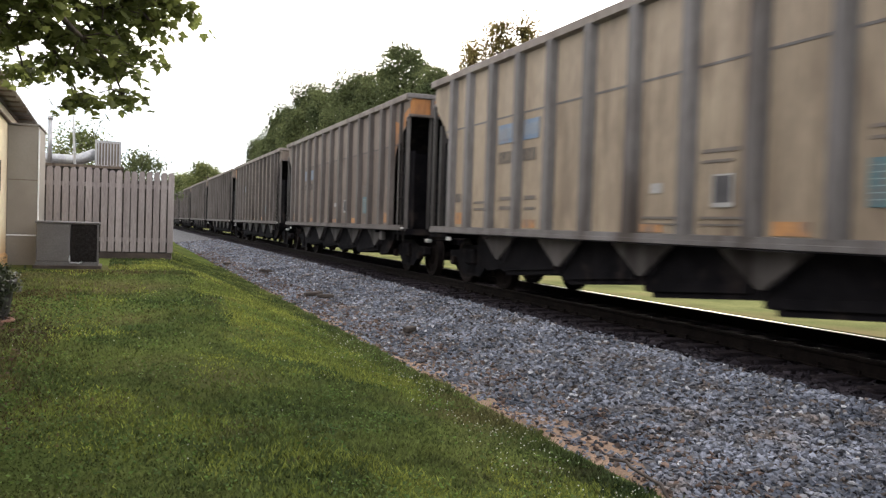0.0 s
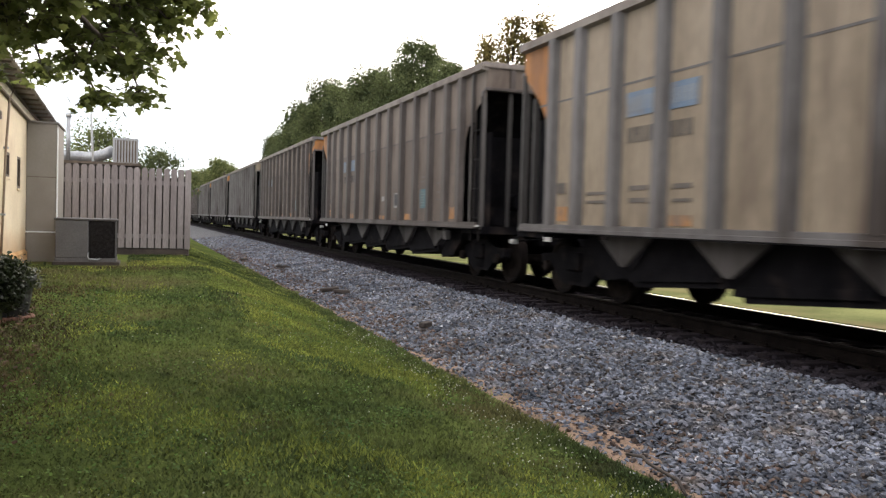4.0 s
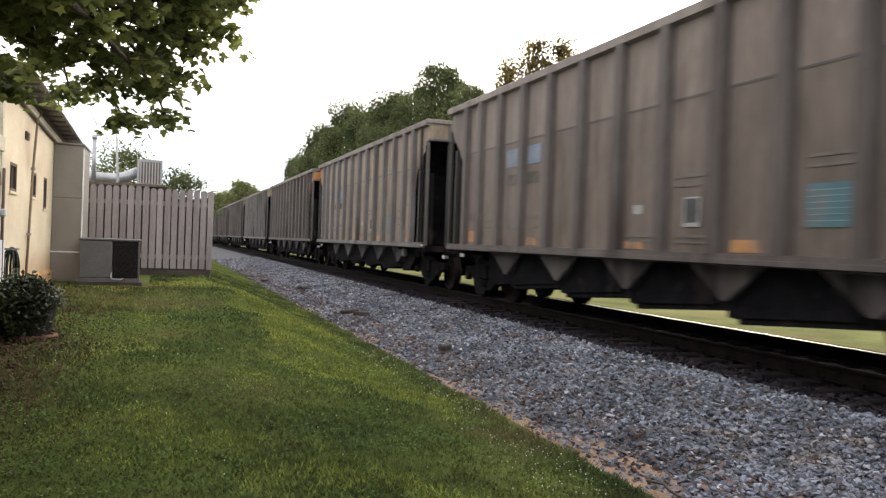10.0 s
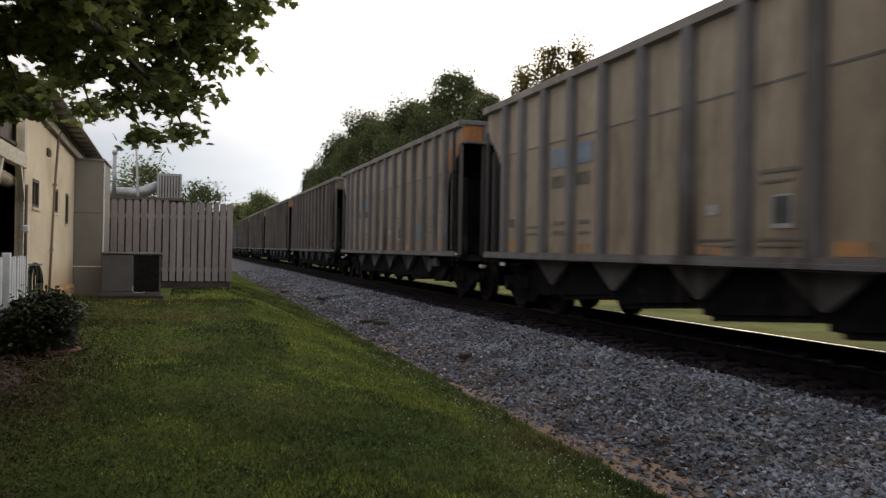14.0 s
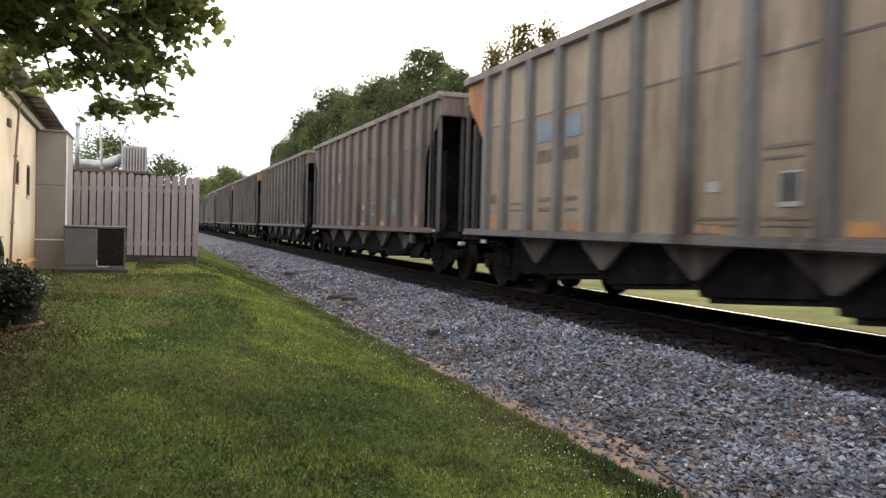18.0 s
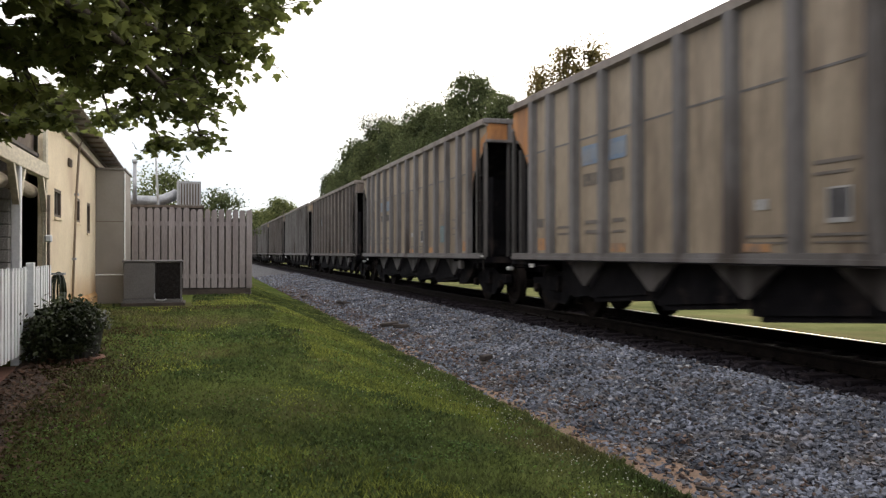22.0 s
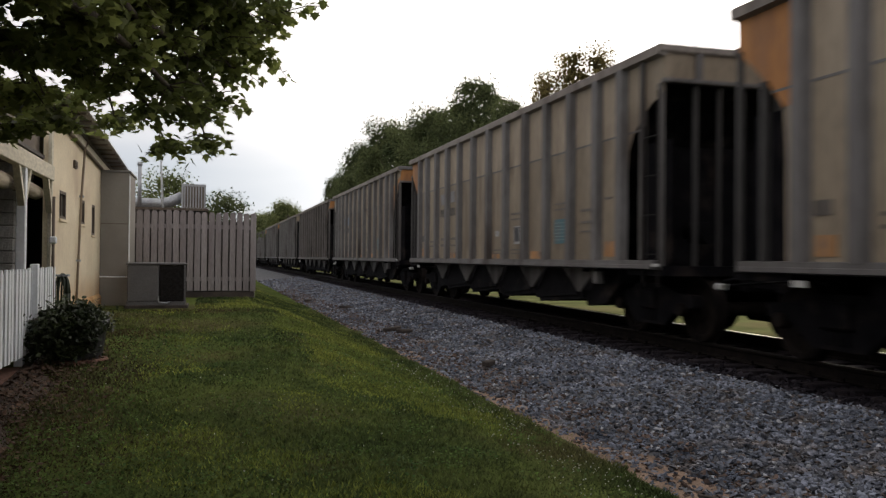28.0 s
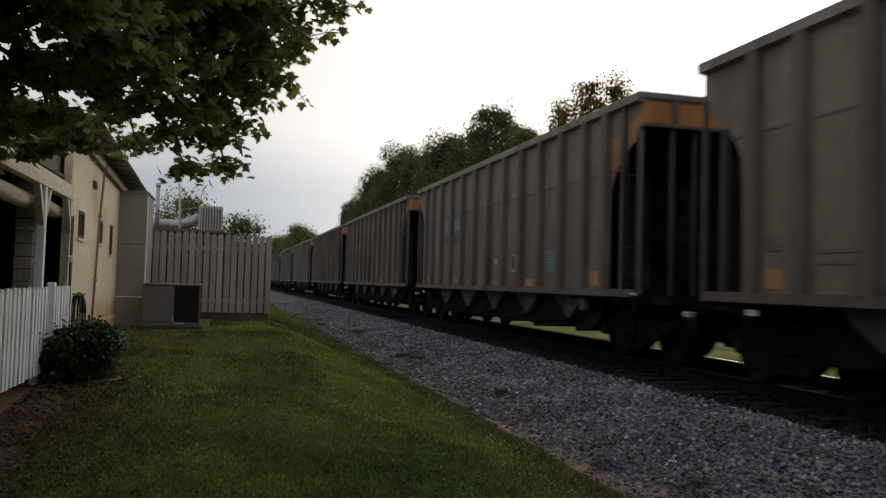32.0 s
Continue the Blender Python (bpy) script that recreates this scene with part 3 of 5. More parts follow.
    for yc in (-6.15, 6.15):
        if truck:
            t2 = share("truck", truck, car, Matrix.Translation((0, yc, 0)))
            for c in truck.children:
                share(c.name.split(".")[0], c, t2, c.matrix_basis.copy())
            break
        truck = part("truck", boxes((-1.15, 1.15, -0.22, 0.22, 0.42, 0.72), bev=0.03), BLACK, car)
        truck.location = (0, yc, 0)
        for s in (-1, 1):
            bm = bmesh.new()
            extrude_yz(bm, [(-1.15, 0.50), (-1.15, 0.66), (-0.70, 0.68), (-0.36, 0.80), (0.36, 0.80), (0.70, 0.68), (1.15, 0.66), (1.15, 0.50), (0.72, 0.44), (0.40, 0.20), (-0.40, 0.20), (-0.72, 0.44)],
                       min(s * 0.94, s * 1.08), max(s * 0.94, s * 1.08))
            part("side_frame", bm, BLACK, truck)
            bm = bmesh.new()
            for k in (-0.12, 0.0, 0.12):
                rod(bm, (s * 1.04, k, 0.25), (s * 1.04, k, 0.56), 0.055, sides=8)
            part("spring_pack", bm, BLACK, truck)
            for wy in (-0.89, 0.89):
                bm = bmesh.new()
                rod(bm, (s * 1.05, wy, 0.46), (s * 1.16, wy, 0.46), 0.10, 0.085, sides=12)
                part("bearing_cap", bm, WHEEL, truck)
        for wy in (-0.89, 0.89):
            bm = bmesh.new()      # one turned piece: axle, two flanged wheels
            half = [(0.95, 0.07), (0.85, 0.08), (0.845, 0.17), (0.80, 0.20), (0.79, 0.36), (0.82, 0.39), (0.82, 0.455), (0.71, 0.462), (0.70, 0.487), (0.675, 0.487), (0.67, 0.39), (0.72, 0.36), (0.72, 0.16), (0.66, 0.10)]
            prof = [(-x, r) for x, r in half] + half[::-1]
            rings = [[bm.verts.new((x, r * math.cos(a), r * math.sin(a))) for a in [2 * math.pi * q / 24 for q in range(24)]] for x, r in prof]
            for ra, rb in zip(rings, rings[1:]):
                for q in range(24):
                    bm.faces.new((ra[q], ra[(q + 1) % 24], rb[(q + 1) % 24], rb[q]))
            bm.faces.new(rings[0]), bm.faces.new(rings[-1])
            bmesh.ops.recalc_face_normals(bm, faces=bm.faces)
            ws = part("wheelset", bm, WHEEL, truck)
            ws.location = (0, wy, 0.46)
    # stencils and tape on the near side (x negative); s runs from the leading end
    xo = -(W2 - 0.067)

    def at(s0, s1, z0, z1):
        return (HALF - s1, HALF - s0, z0, z1)

    if number_blue:
        for a, b in ((3.18, 3.86), (4.14, 4.68)):
            mark = part("blue_mark", bars([at(a, b, 2.58, 2.90)], xo), BLUE, car, "faded blue name block")
            n = 5 if a < 4 else 4
            part("pale_lettering", bars([at(a + 0.06 + q * 0.125, a + 0.13 + q * 0.125, 2.65, 2.83) for q in range(n)], xo - 0.012, 0.004), BLUE_PALE, mark)
    else:
        for d in [(3.26, 3.66, 2.56, 2.84), (4.20, 4.58, 2.58, 2.86)]:
            part("faded_mark", bars([at(*d)], xo), FADED, car, "rubbed pale name block")
    for d in [(3.22, 3.84, 2.24, 2.44), (4.16, 4.66, 2.24, 2.44)]:
        part("number_bar", bars([at(d[0] + q * 0.155, d[0] + q * 0.155 + 0.092, d[2], d[3]) for q in range(4 if d[0] < 4 else 3)], xo), NUMERAL, car)
    for d in [(1.32, 1.62, 1.20, 1.42), (4.2, 4.62, 1.17, 1.30), (7.45, 7.90, 1.16, 1.26), (9.72, 10.2, 1.16, 1.30), (12.80, 13.18, 1.20, 1.44)]:
        part("orange_patch", bars([at(*d)], xo), AMBER, car, "orange reflective patch")
    tagged(part("data_stencil", bars([at(2.2, 2.75, 1.58, 1.62), at(2.2, 2.7, 1.46, 1.50), at(3.3, 3.7, 1.62, 1.68), at(3.3, 3.7, 1.46, 1.52), at(4.25, 4.6, 1.62, 1.68), at(4.25, 4.6, 1.46, 1.50),
                            at(7.5, 8.15, 1.32, 1.35), at(7.5, 8.15, 1.25, 1.27), at(8.6, 9.3, 1.32, 1.35), at(8.6, 9.3, 1.25, 1.27), at(8.6, 9.2, 2.05, 2.09), at(8.6, 9.1, 1.94, 1.97),
                            at(10.85, 11.5, 2.12, 2.15), at(10.85, 11.5, 2.02, 2.05), at(11.95, 12.5, 1.95, 1.99), at(11.95, 12.5, 1.75, 1.79), at(11.95, 12.5, 1.60, 1.63), at(12.8, 13.05, 2.1, 2.13), at(1.3, 1.55, 1.62, 1.78)], xo), INK, car), kind="stuff")
    sign = part("teal_panel", bars([at(10.84, 11.42, 1.43, 1.86)], xo), TEAL, car, "teal stencil block with pale lines")
    part("pale_stripe", bars([at(10.87, 11.39, z, z + 0.010) for z in (1.49, 1.55, 1.61, 1.67, 1.73, 1.79)], xo - 0.012, 0.004), TEAL_PALE, sign)
    tag = part("tag_plate", bars([at(8.83, 9.10, 1.50, 1.79)], xo), TAG, car, "dark square tag with a white frame")
    part("tag_frame", bars([at(8.80, 9.13, 1.45, 1.50), at(8.80, 9.13, 1.79, 1.81), at(8.80, 8.83, 1.50, 1.79), at(9.10, 9.13, 1.50, 1.79)], xo - 0.012, 0.004), WHITE, tag)
    part("white_label", bars([at(7.66, 7.88, 1.63, 1.75)], xo), WHITE, car)
    for y0, y1, z0, z1 in ((HALF - 1.28, HALF - 1.08, 0.88, 0.95), (-HALF - 0.03, -HALF + 0.13, 1.06, 1.10)):
        part("reflector", boxes((-W2 - 0.03, -W2 - 0.01, y0, y1, z0, z1)), REFLECT, car, "small bright reflector plate")
    bm = bmesh.new()
    tube(bm, [(-1.46, HALF - 0.02, 0.96), (-1.46, HALF + 0.34, 0.90), (-1.42, HALF + 0.44, 0.84), (-0.3, HALF + 0.50, 0.90)], 0.018, 6)
    lever = part("uncoupling_lever", bm, BLACK, car)
    part("lever_grip", boxes((-1.50, -1.38, HALF + 0.38, HALF + 0.50, 0.79, 0.87), bev=0.015), REFLECT, lever, "bright worn lever end")
    part("release_box", boxes((-W2 + 0.1, -W2 + 0.22, -HALF + 2.05, -HALF + 2.25, 0.76, 0.97), bev=0.02), RIB_TAN, car)
    if placard:
        pl = part("placard", bars([at(6.34, 6.92, 1.95, 2.95)], xo), WHITE, car, "white placard with bright blue shapes")
        for d in ((6.36, 6.90, 1.97, 2.28), (6.48, 6.76, 2.42, 2.56), (6.52, 6.74, 2.62, 2.74), (6.40, 6.86, 2.80, 2.92)):
            part("placard_shape", bars([at(*d)], xo - 0.012, 0.004), DEEP_BLUE, pl)
    return car


FIRST, LAST = -40, 8
KINDS = {
    "tan_tail": build_car("weathered tan open coal hopper with an orange tail end", TAN, RIB_TAN, False, True),
    "tan_nose": build_car("weathered tan open coal hopper with orange nose corners", TAN, RIB_TAN, True, False),
    "tan_both": build_car("weathered tan open coal hopper with both ends orange", TAN, RIB_TAN, True, True),
    "grey_tail": build_car("weathered grey open coal hopper with an orange tail end", GREY, RIB_GREY, False, True),
    "grey_nose": build_car("weathered grey open coal hopper with orange nose corners", GREY, RIB_GREY, True, False),
    "brown_tail": build_car("dusty brown-grey open coal hopper with an orange tail end", BROWN, RIB_GREY, False, True),
    "brown_plain": build_car("dusty brown-grey open coal hopper with plain ends", BROWN, RIB_GREY, False, False, number_blue=False),
    "tan_nose_pale": build_car("tan open coal hopper with orange nose corners and rubbed lettering", TAN, RIB_TAN, True, False, number_blue=False),
    "grey_tail_pale": build_car("grey open coal hopper with orange tail end and rubbed lettering", GREY, RIB_GREY, False, True, number_blue=False),
    "placard": build_car("weathered grey open coal hopper with a blue placard", GREY, RIB_GREY, True, False, placard=True),
}
SERIES = {2: "grey_tail", 1: "tan_tail", 0: "tan_tail", -1: "tan_nose", -2: "brown_tail", -3: "grey_nose", -4: "tan_both", -5: "grey_tail", -6: "grey_nose", -7: "placard", -8: "tan_nose", -9: "grey_tail",
          -10: "tan_nose", -11: "grey_tail", -12: "grey_tail", -13: "brown_tail", -14: "grey_nose", -15: "tan_tail", -16: "tan_tail", -17: "brown_tail", -18: "grey_tail", -19: "brown_plain", -20: "brown_plain",
          -21: "tan_nose", -22: "grey_nose", -23: "tan_nose", -24: "grey_nose", -25: "tan_tail", -26: "tan_nose", -27: "tan_nose_pale", -28: "tan_tail", -29: "tan_both", -30: "tan_nose", -31: "brown_tail",
          -32: "tan_tail", -33: "tan_nose_pale", -34: "tan_nose", -35: "tan_tail", -36: "grey_tail_pale", -37: "brown_tail", -38: "grey_tail", -39: "grey_tail"}
ORDER = random.Random(5)


def travelled(t):
    """How far the train has rolled at t seconds, in metres."""
    return -0.0116 + t * (19.20162 + t * (0.036894 + t * -0.00033051))


SURGE = (0.05, 0.28, 0.22, 0.10, 0.15, 0.22, 0.26, 0.18, 0.06, 0.14, 0.32, 0.26, 0.08, 0.32, 0.32, 0.23, 0.18, 0.18, 0.18, 0.12, 0.0, 0.18, 0.18, 0.06, 0.0, 0.0, 0.0, 0.0, 0.0, 0.12, 0.10, 0.03, 0.0)      # slack running in and out, metres at each second


def car_pose(k, t):
    return pose(TRACK_X, travelled(t) + SURGE[int(t)] + CAR * k - HALF, RAIL_Z)


CARS, used = {}, set()
for k in range(FIRST, LAST + 1):
    kind = SERIES.get(k) or ORDER.choice(sorted(KINDS)[:6])
    if kind in used:
        CARS[k] = copy_thing(KINDS[kind], car_pose(k, 0))
    else:
        used.add(kind)
        CARS[k] = KINDS[kind]
        CARS[k].matrix_basis = car_pose(k, 0)


# ---- building ----
CREAM = material("cream_painted_wall", (0.7140, 0.6100, 0.4232), (0.8262, 0.7200, 0.5244), 1.2, 0.85, bump=0.25, fine=30, stain=(0.60, 0.48, 0.33), stain_scale=0.9, stain_amount=0.25, mottle=0.08)
CREAM_WALL = material("cream_wall_with_clay_splash", (0.7140, 0.6100, 0.4232), (0.8262, 0.7200, 0.5244), 1.2, 0.85, bump=0.25, fine=30, stain=(0.60, 0.48, 0.33), stain_scale=0.9, stain_amount=0.35, mottle=0.08)


def clay_splash(m, foot, reach, tint):
    """Red clay thrown up by rain from the foot of a wall, thinning out upwards in an uneven line."""
    n, l = m.node_tree.nodes, m.node_tree.links
    b = n["Principled BSDF"]
    col = b.inputs["Base Color"].links[0].from_socket
    tc, sep, t, add, r, x = (n.new("ShaderNode" + k) for k in ("TexCoord", "SeparateXYZ", "TexNoise", "Math", "MapRange", "Mix"))
    add.operation = "MULTIPLY_ADD"
    add.inputs[1].default_value = reach * 1.6
    t.inputs["Scale"].default_value, t.inputs["Detail"].default_value = 1.3, 6.0
    r.inputs["From Min"].default_value, r.inputs["From Max"].default_value = foot + reach * 1.9, foot + reach * 0.5
    r.inputs["To Max"].default_value = 0.8
    x.data_type = "RGBA"
    x.inputs["B"].default_value = (*tint, 1)
    l.new(tc.outputs["Object"], sep.inputs["Vector"])
    l.new(tc.outputs["Object"], t.inputs["Vector"])
    l.new(t.outputs["Fac"], add.inputs[0])
    l.new(sep.outputs["Z"], add.inputs[2])
    l.new(add.outputs["Value"], r.inputs["Value"])
    l.new(r.outputs["Result"], x.inputs[0])
    l.new(col, x.inputs["A"])
    l.new(x.outputs["Result"], b.inputs["Base Color"])


clay_splash(CREAM_WALL, 0.86, 0.42, (0.62, 0.36, 0.15))
STAINED = material("clay_splashed_plinth", (0.50, 0.27, 0.10), (0.66, 0.42, 0.20), 2.5, 0.9, bump=0.4, fine=30)
GREYBOX = material("beige_grey_cladding", (0.2322, 0.2159, 0.1935), (0.2778, 0.2580, 0.2322), 1.5, 0.7, bump=0.04, fine=25, mottle=0.06, stain=(0.225, 0.203, 0.180), stain_scale=1.0, stain_amount=0.3)
TRIM = material("weathered_cream_timber", (0.5280, 0.4816, 0.3680), (0.6688, 0.6192, 0.4880), 3, 0.8, bump=0.3, fine=30, stretch=(1, 0.3, 1))
WHITEWOOD = material("white_painted_timber", (0.74, 0.77, 0.80), (0.84, 0.86, 0.88), 3, 0.7, bump=0.15, fine=30, mottle=0.08)
DARKTRIM = material("dark_eave_board", (0.09, 0.07, 0.055), (0.16, 0.13, 0.10), 3, 0.8, bump=0.3)
TIN = material("corrugated_tin", (0.20, 0.19, 0.18), (0.32, 0.31, 0.30), 1.5, 0.55, metal=0.5, bump=0.1, stain=(0.22, 0.14, 0.09), stain_scale=1.2, stain_amount=0.35)
GALV = material("galvanised_steel", (0.281, 0.297, 0.315), (0.399, 0.416, 0.433), 5, 0.45, metal=0.6, bump=0.05)
BLOCK = material("concrete_block", (0.26, 0.25, 0.23), (0.36, 0.345, 0.32), 3, 0.95, bump=0.6, fine=45, obj=0.12)
# Dark brown stands in for shade in the porch and behind the fence
SHADE_DARK = material("dark_porch_lining", (0.0525, 0.0480, 0.0450), (0.1050, 0.0960, 0.0870), 2, 0.9, bump=0.2)
GLASS = material("dirty_window_glass", (0.018, 0.015, 0.013), (0.035, 0.03, 0.026), 2, 0.45, bump=0, spec=0.2)
OLDPIPE = material("weathered_pipe", (0.20, 0.15, 0.10), (0.31, 0.24, 0.17), 4, 0.7, bump=0.1)
BRICK = material("porch_brick", (0.13, 0.065, 0.045), (0.21, 0.105, 0.07), 3, 0.9, bump=0.4, obj=0.2)
FENCE = material("grey_stained_fence", (0.215, 0.189, 0.189), (0.310, 0.280, 0.280), 2.0, 0.85, bump=0.35, fine=30, stretch=(2, 2, 0.3), obj=0.12)
DARKWOOD = material("dark_rotten_timber", (0.035, 0.028, 0.025), (0.08, 0.065, 0.055), 3, 0.95, bump=0.4)
HOSE = material("green_hose", (0.016, 0.024, 0.016), (0.038, 0.050, 0.034), 5, 0.6, bump=0.1)
ACGREY = material("ac_grey_paint", (0.092, 0.090, 0.095), (0.130, 0.128, 0.132), 2, 0.55, metal=0.1, bump=0.06)
COIL = material("black_coil_grille", (0.013, 0.012, 0.012), (0.027, 0.025, 0.026), 20, 0.75, bump=0.3, spec=0.05)
LOUVRE = material("louvre_grey", (0.30, 0.31, 0.32), (0.42, 0.43, 0.44), 4, 0.5, metal=0.3, bump=0.05)
PVC = material("white_mast", (0.62, 0.65, 0.67), (0.76, 0.79, 0.81), 5, 0.5, bump=0.02)
BLIND = material("rolled_reed_blind", (0.36, 0.31, 0.23), (0.50, 0.44, 0.34), 6, 0.85, bump=0.4, stretch=(6, 0.5, 6))
POT = material("dark_planter", (0.0135, 0.0135, 0.0158), (0.0270, 0.0270, 0.0293), 6, 0.6, bump=0.15)

WX, WY0, WY1 = -1.85, 11.05, 19.0      # the wall's outer face and its ends


def roof_z(y):
    return 3.40 - 0.035 * (y - 11.7)


# wall with three narrow openings through it, made of butted pieces
wall_side = thing("wall_east", "cream painted side wall with three narrow windows and clay splashes at its foot", "wall", kind="structure")
WINDOWS = [(11.72, 12.27, 2.07, 2.44), (13.53, 14.05, 2.07, 2.44), (14.86, 15.28, 1.93, 2.44)]
ysteps = [WY0]
for y0, y1, z0, z1 in WINDOWS:
    ysteps += [y0, y1]
ysteps.append(WY1)
bm = bmesh.new()


def wall_piece(bm, y0, y1, z0, z1a, z1b, x0=WX - 0.08, x1=WX):
    v = [bm.verts.new(p) for p in ((x0, y0, z0), (x1, y0, z0), (x1, y1, z0), (x0, y1, z0), (x0, y0, z1a), (x1, y0, z1a), (x1, y1, z1b), (x0, y1, z1b))]
    for q in ((3, 2, 1, 0), (4, 5, 6, 7), (0, 1, 5, 4), (1, 2, 6, 5), (2, 3, 7, 6), (3, 0, 4, 7)):
        bm.faces.new([v[i] for i in q])


for i in range(len(ysteps) - 1):
    y0, y1 = ysteps[i], ysteps[i + 1]
    if i % 2 == 0:
        wall_piece(bm, y0, y1, 0.55, roof_z(y0), roof_z(y1))
    else:
        _, _, z0, z1 = WINDOWS[i // 2]
        wall_piece(bm, y0, y1, 0.55, z0, z0)
        wall_piece(bm, y0, y1, z1, roof_z(y0), roof_z(y1))
part("wall_face", bm, CREAM_WALL, wall_side)
bm = bmesh.new()
extrude_xz(bm, [(WX, 0.5), (WX + 0.035, 0.5), (WX + 0.035, 0.86), (WX, 0.91)], WY0, 15.98)
part("plinth", bm, STAINED, wall_side, "orange-brown clay-stained plinth")
for i, (y0, y1, z0, z1) in enumerate(WINDOWS):
    win = thing("window_%d" % (i + 1), "small narrow dark window in a cream wall", "window", kind="structure")
    part("pane", boxes((WX - 0.045, WX - 0.035, y0 + 0.04, y1 - 0.04, z0 + 0.04, z1 - 0.04)), GLASS, win)
    part("window_frame", boxes((WX - 0.06, WX - 0.004, y0, y0 + 0.04, z0, z1), (WX - 0.06, WX - 0.004, y1 - 0.04, y1, z0, z1), (WX - 0.06, WX - 0.004, y0 + 0.04, y1 - 0.04, z0, z0 + 0.04),
                               (WX - 0.06, WX - 0.004, y0 + 0.04, y1 - 0.04, z1 - 0.04, z1)), DARKTRIM, win)
    part("window_sill", boxes((WX - 0.01, WX + 0.02, y0 - 0.03, y1 + 0.03, z0 - 0.035, z0)), CREAM, win)
    if i < 2:
        part("glazing_bar", boxes((WX - 0.034, WX - 0.02, (y0 + y1) / 2 - 0.012, (y0 + y1) / 2 + 0.012, z0 + 0.04, z1 - 0.04)), DARKTRIM, win)
wall_back = tagged(part("wall_north", boxes((-9.0, WX - 0.08, WY1 - 0.2, WY1, 0.5, 3.0)), CREAM), "plain cream end wall", "wall", kind="structure")
wall_front = tagged(part("wall_south", boxes((-9.0, WX - 0.08, 16.0, 16.2, 0.5, 3.0)), SHADE_DARK), "wall deep inside the porch, coloured dark for its shade", "wall", kind="structure")
part("corner_board", boxes((WX - 0.02, WX + 0.02, WY0 - 0.03, WY0 + 0.07, 0.6, 3.38)), TRIM, wall_side)

# roof: corrugated sheets with a rake board, falling away from the porch
roof = thing("roof", "low corrugated metal roof with a timber rake board", "roof", kind="structure")
RX1 = -1.52
bm = bmesh.new()
yy = WY0 - 0.25
n_c = 110
wave = [(yy + i * (18.4 - yy) / n_c, 0.018 * math.sin(i * math.pi / 1.5)) for i in range(n_c + 1)]
tops, bots = [], []
for y, dz in wave:
    for store, lift in ((tops, 0.10), (bots, 0.085)):
        store.append([bm.verts.new((x, y, roof_z(y) + lift + dz + rise)) for x, rise in ((RX1, 0.0), (-5.0, 0.45), (-9.2, 0.0))])
for i in range(n_c):
    for k in range(2):
        bm.faces.new((tops[i][k], tops[i + 1][k], tops[i + 1][k + 1], tops[i][k + 1]))
        bm.faces.new((bots[i][k + 1], bots[i + 1][k + 1], bots[i + 1][k], bots[i][k]))
    bm.faces.new((bots[i][0], bots[i + 1][0], tops[i + 1][0], tops[i][0]))
part("roof_sheet", bm, TIN, roof, "corrugated grey tin sheet")


def sloped(y0, y1, x0, x1, lo, hi):
    bm = bmesh.new()
    v = [bm.verts.new(p) for p in ((x0, y0, roof_z(y0) + lo), (x1, y0, roof_z(y0) + lo), (x1, y1, roof_z(y1) + lo), (x0, y1, roof_z(y1) + lo), (x0, y0, roof_z(y0) + hi), (x1, y0, roof_z(y0) + hi), (x1, y1, roof_z(y1) + hi), (x0, y1, roof_z(y1) + hi))]
    for q in ((3, 2, 1, 0), (4, 5, 6, 7), (0, 1, 5, 4), (1, 2, 6, 5), (2, 3, 7, 6), (3, 0, 4, 7)):
        bm.faces.new([v[i] for i in q])
    return bm


part("frieze_board", sloped(WY0, 18.3, WX + 0.002, WX + 0.045, -0.10, 0.015), TRIM, roof)
part("bed_mould", sloped(WY0, 18.3, WX + 0.002, WX + 0.07, 0.02, 0.065), DARKTRIM, roof)
part("drip_strip", sloped(WY0, 18.3, WX + 0.002, WX + 0.055, -0.13, -0.105), DARKTRIM, roof)
for i in range(15):
    part("batten", sloped(WY0 + 0.2 + i * 0.5, WY0 + 0.235 + i * 0.5, WX + 0.08, RX1 - 0.02, 0.035, 0.062), DARKTRIM, roof)

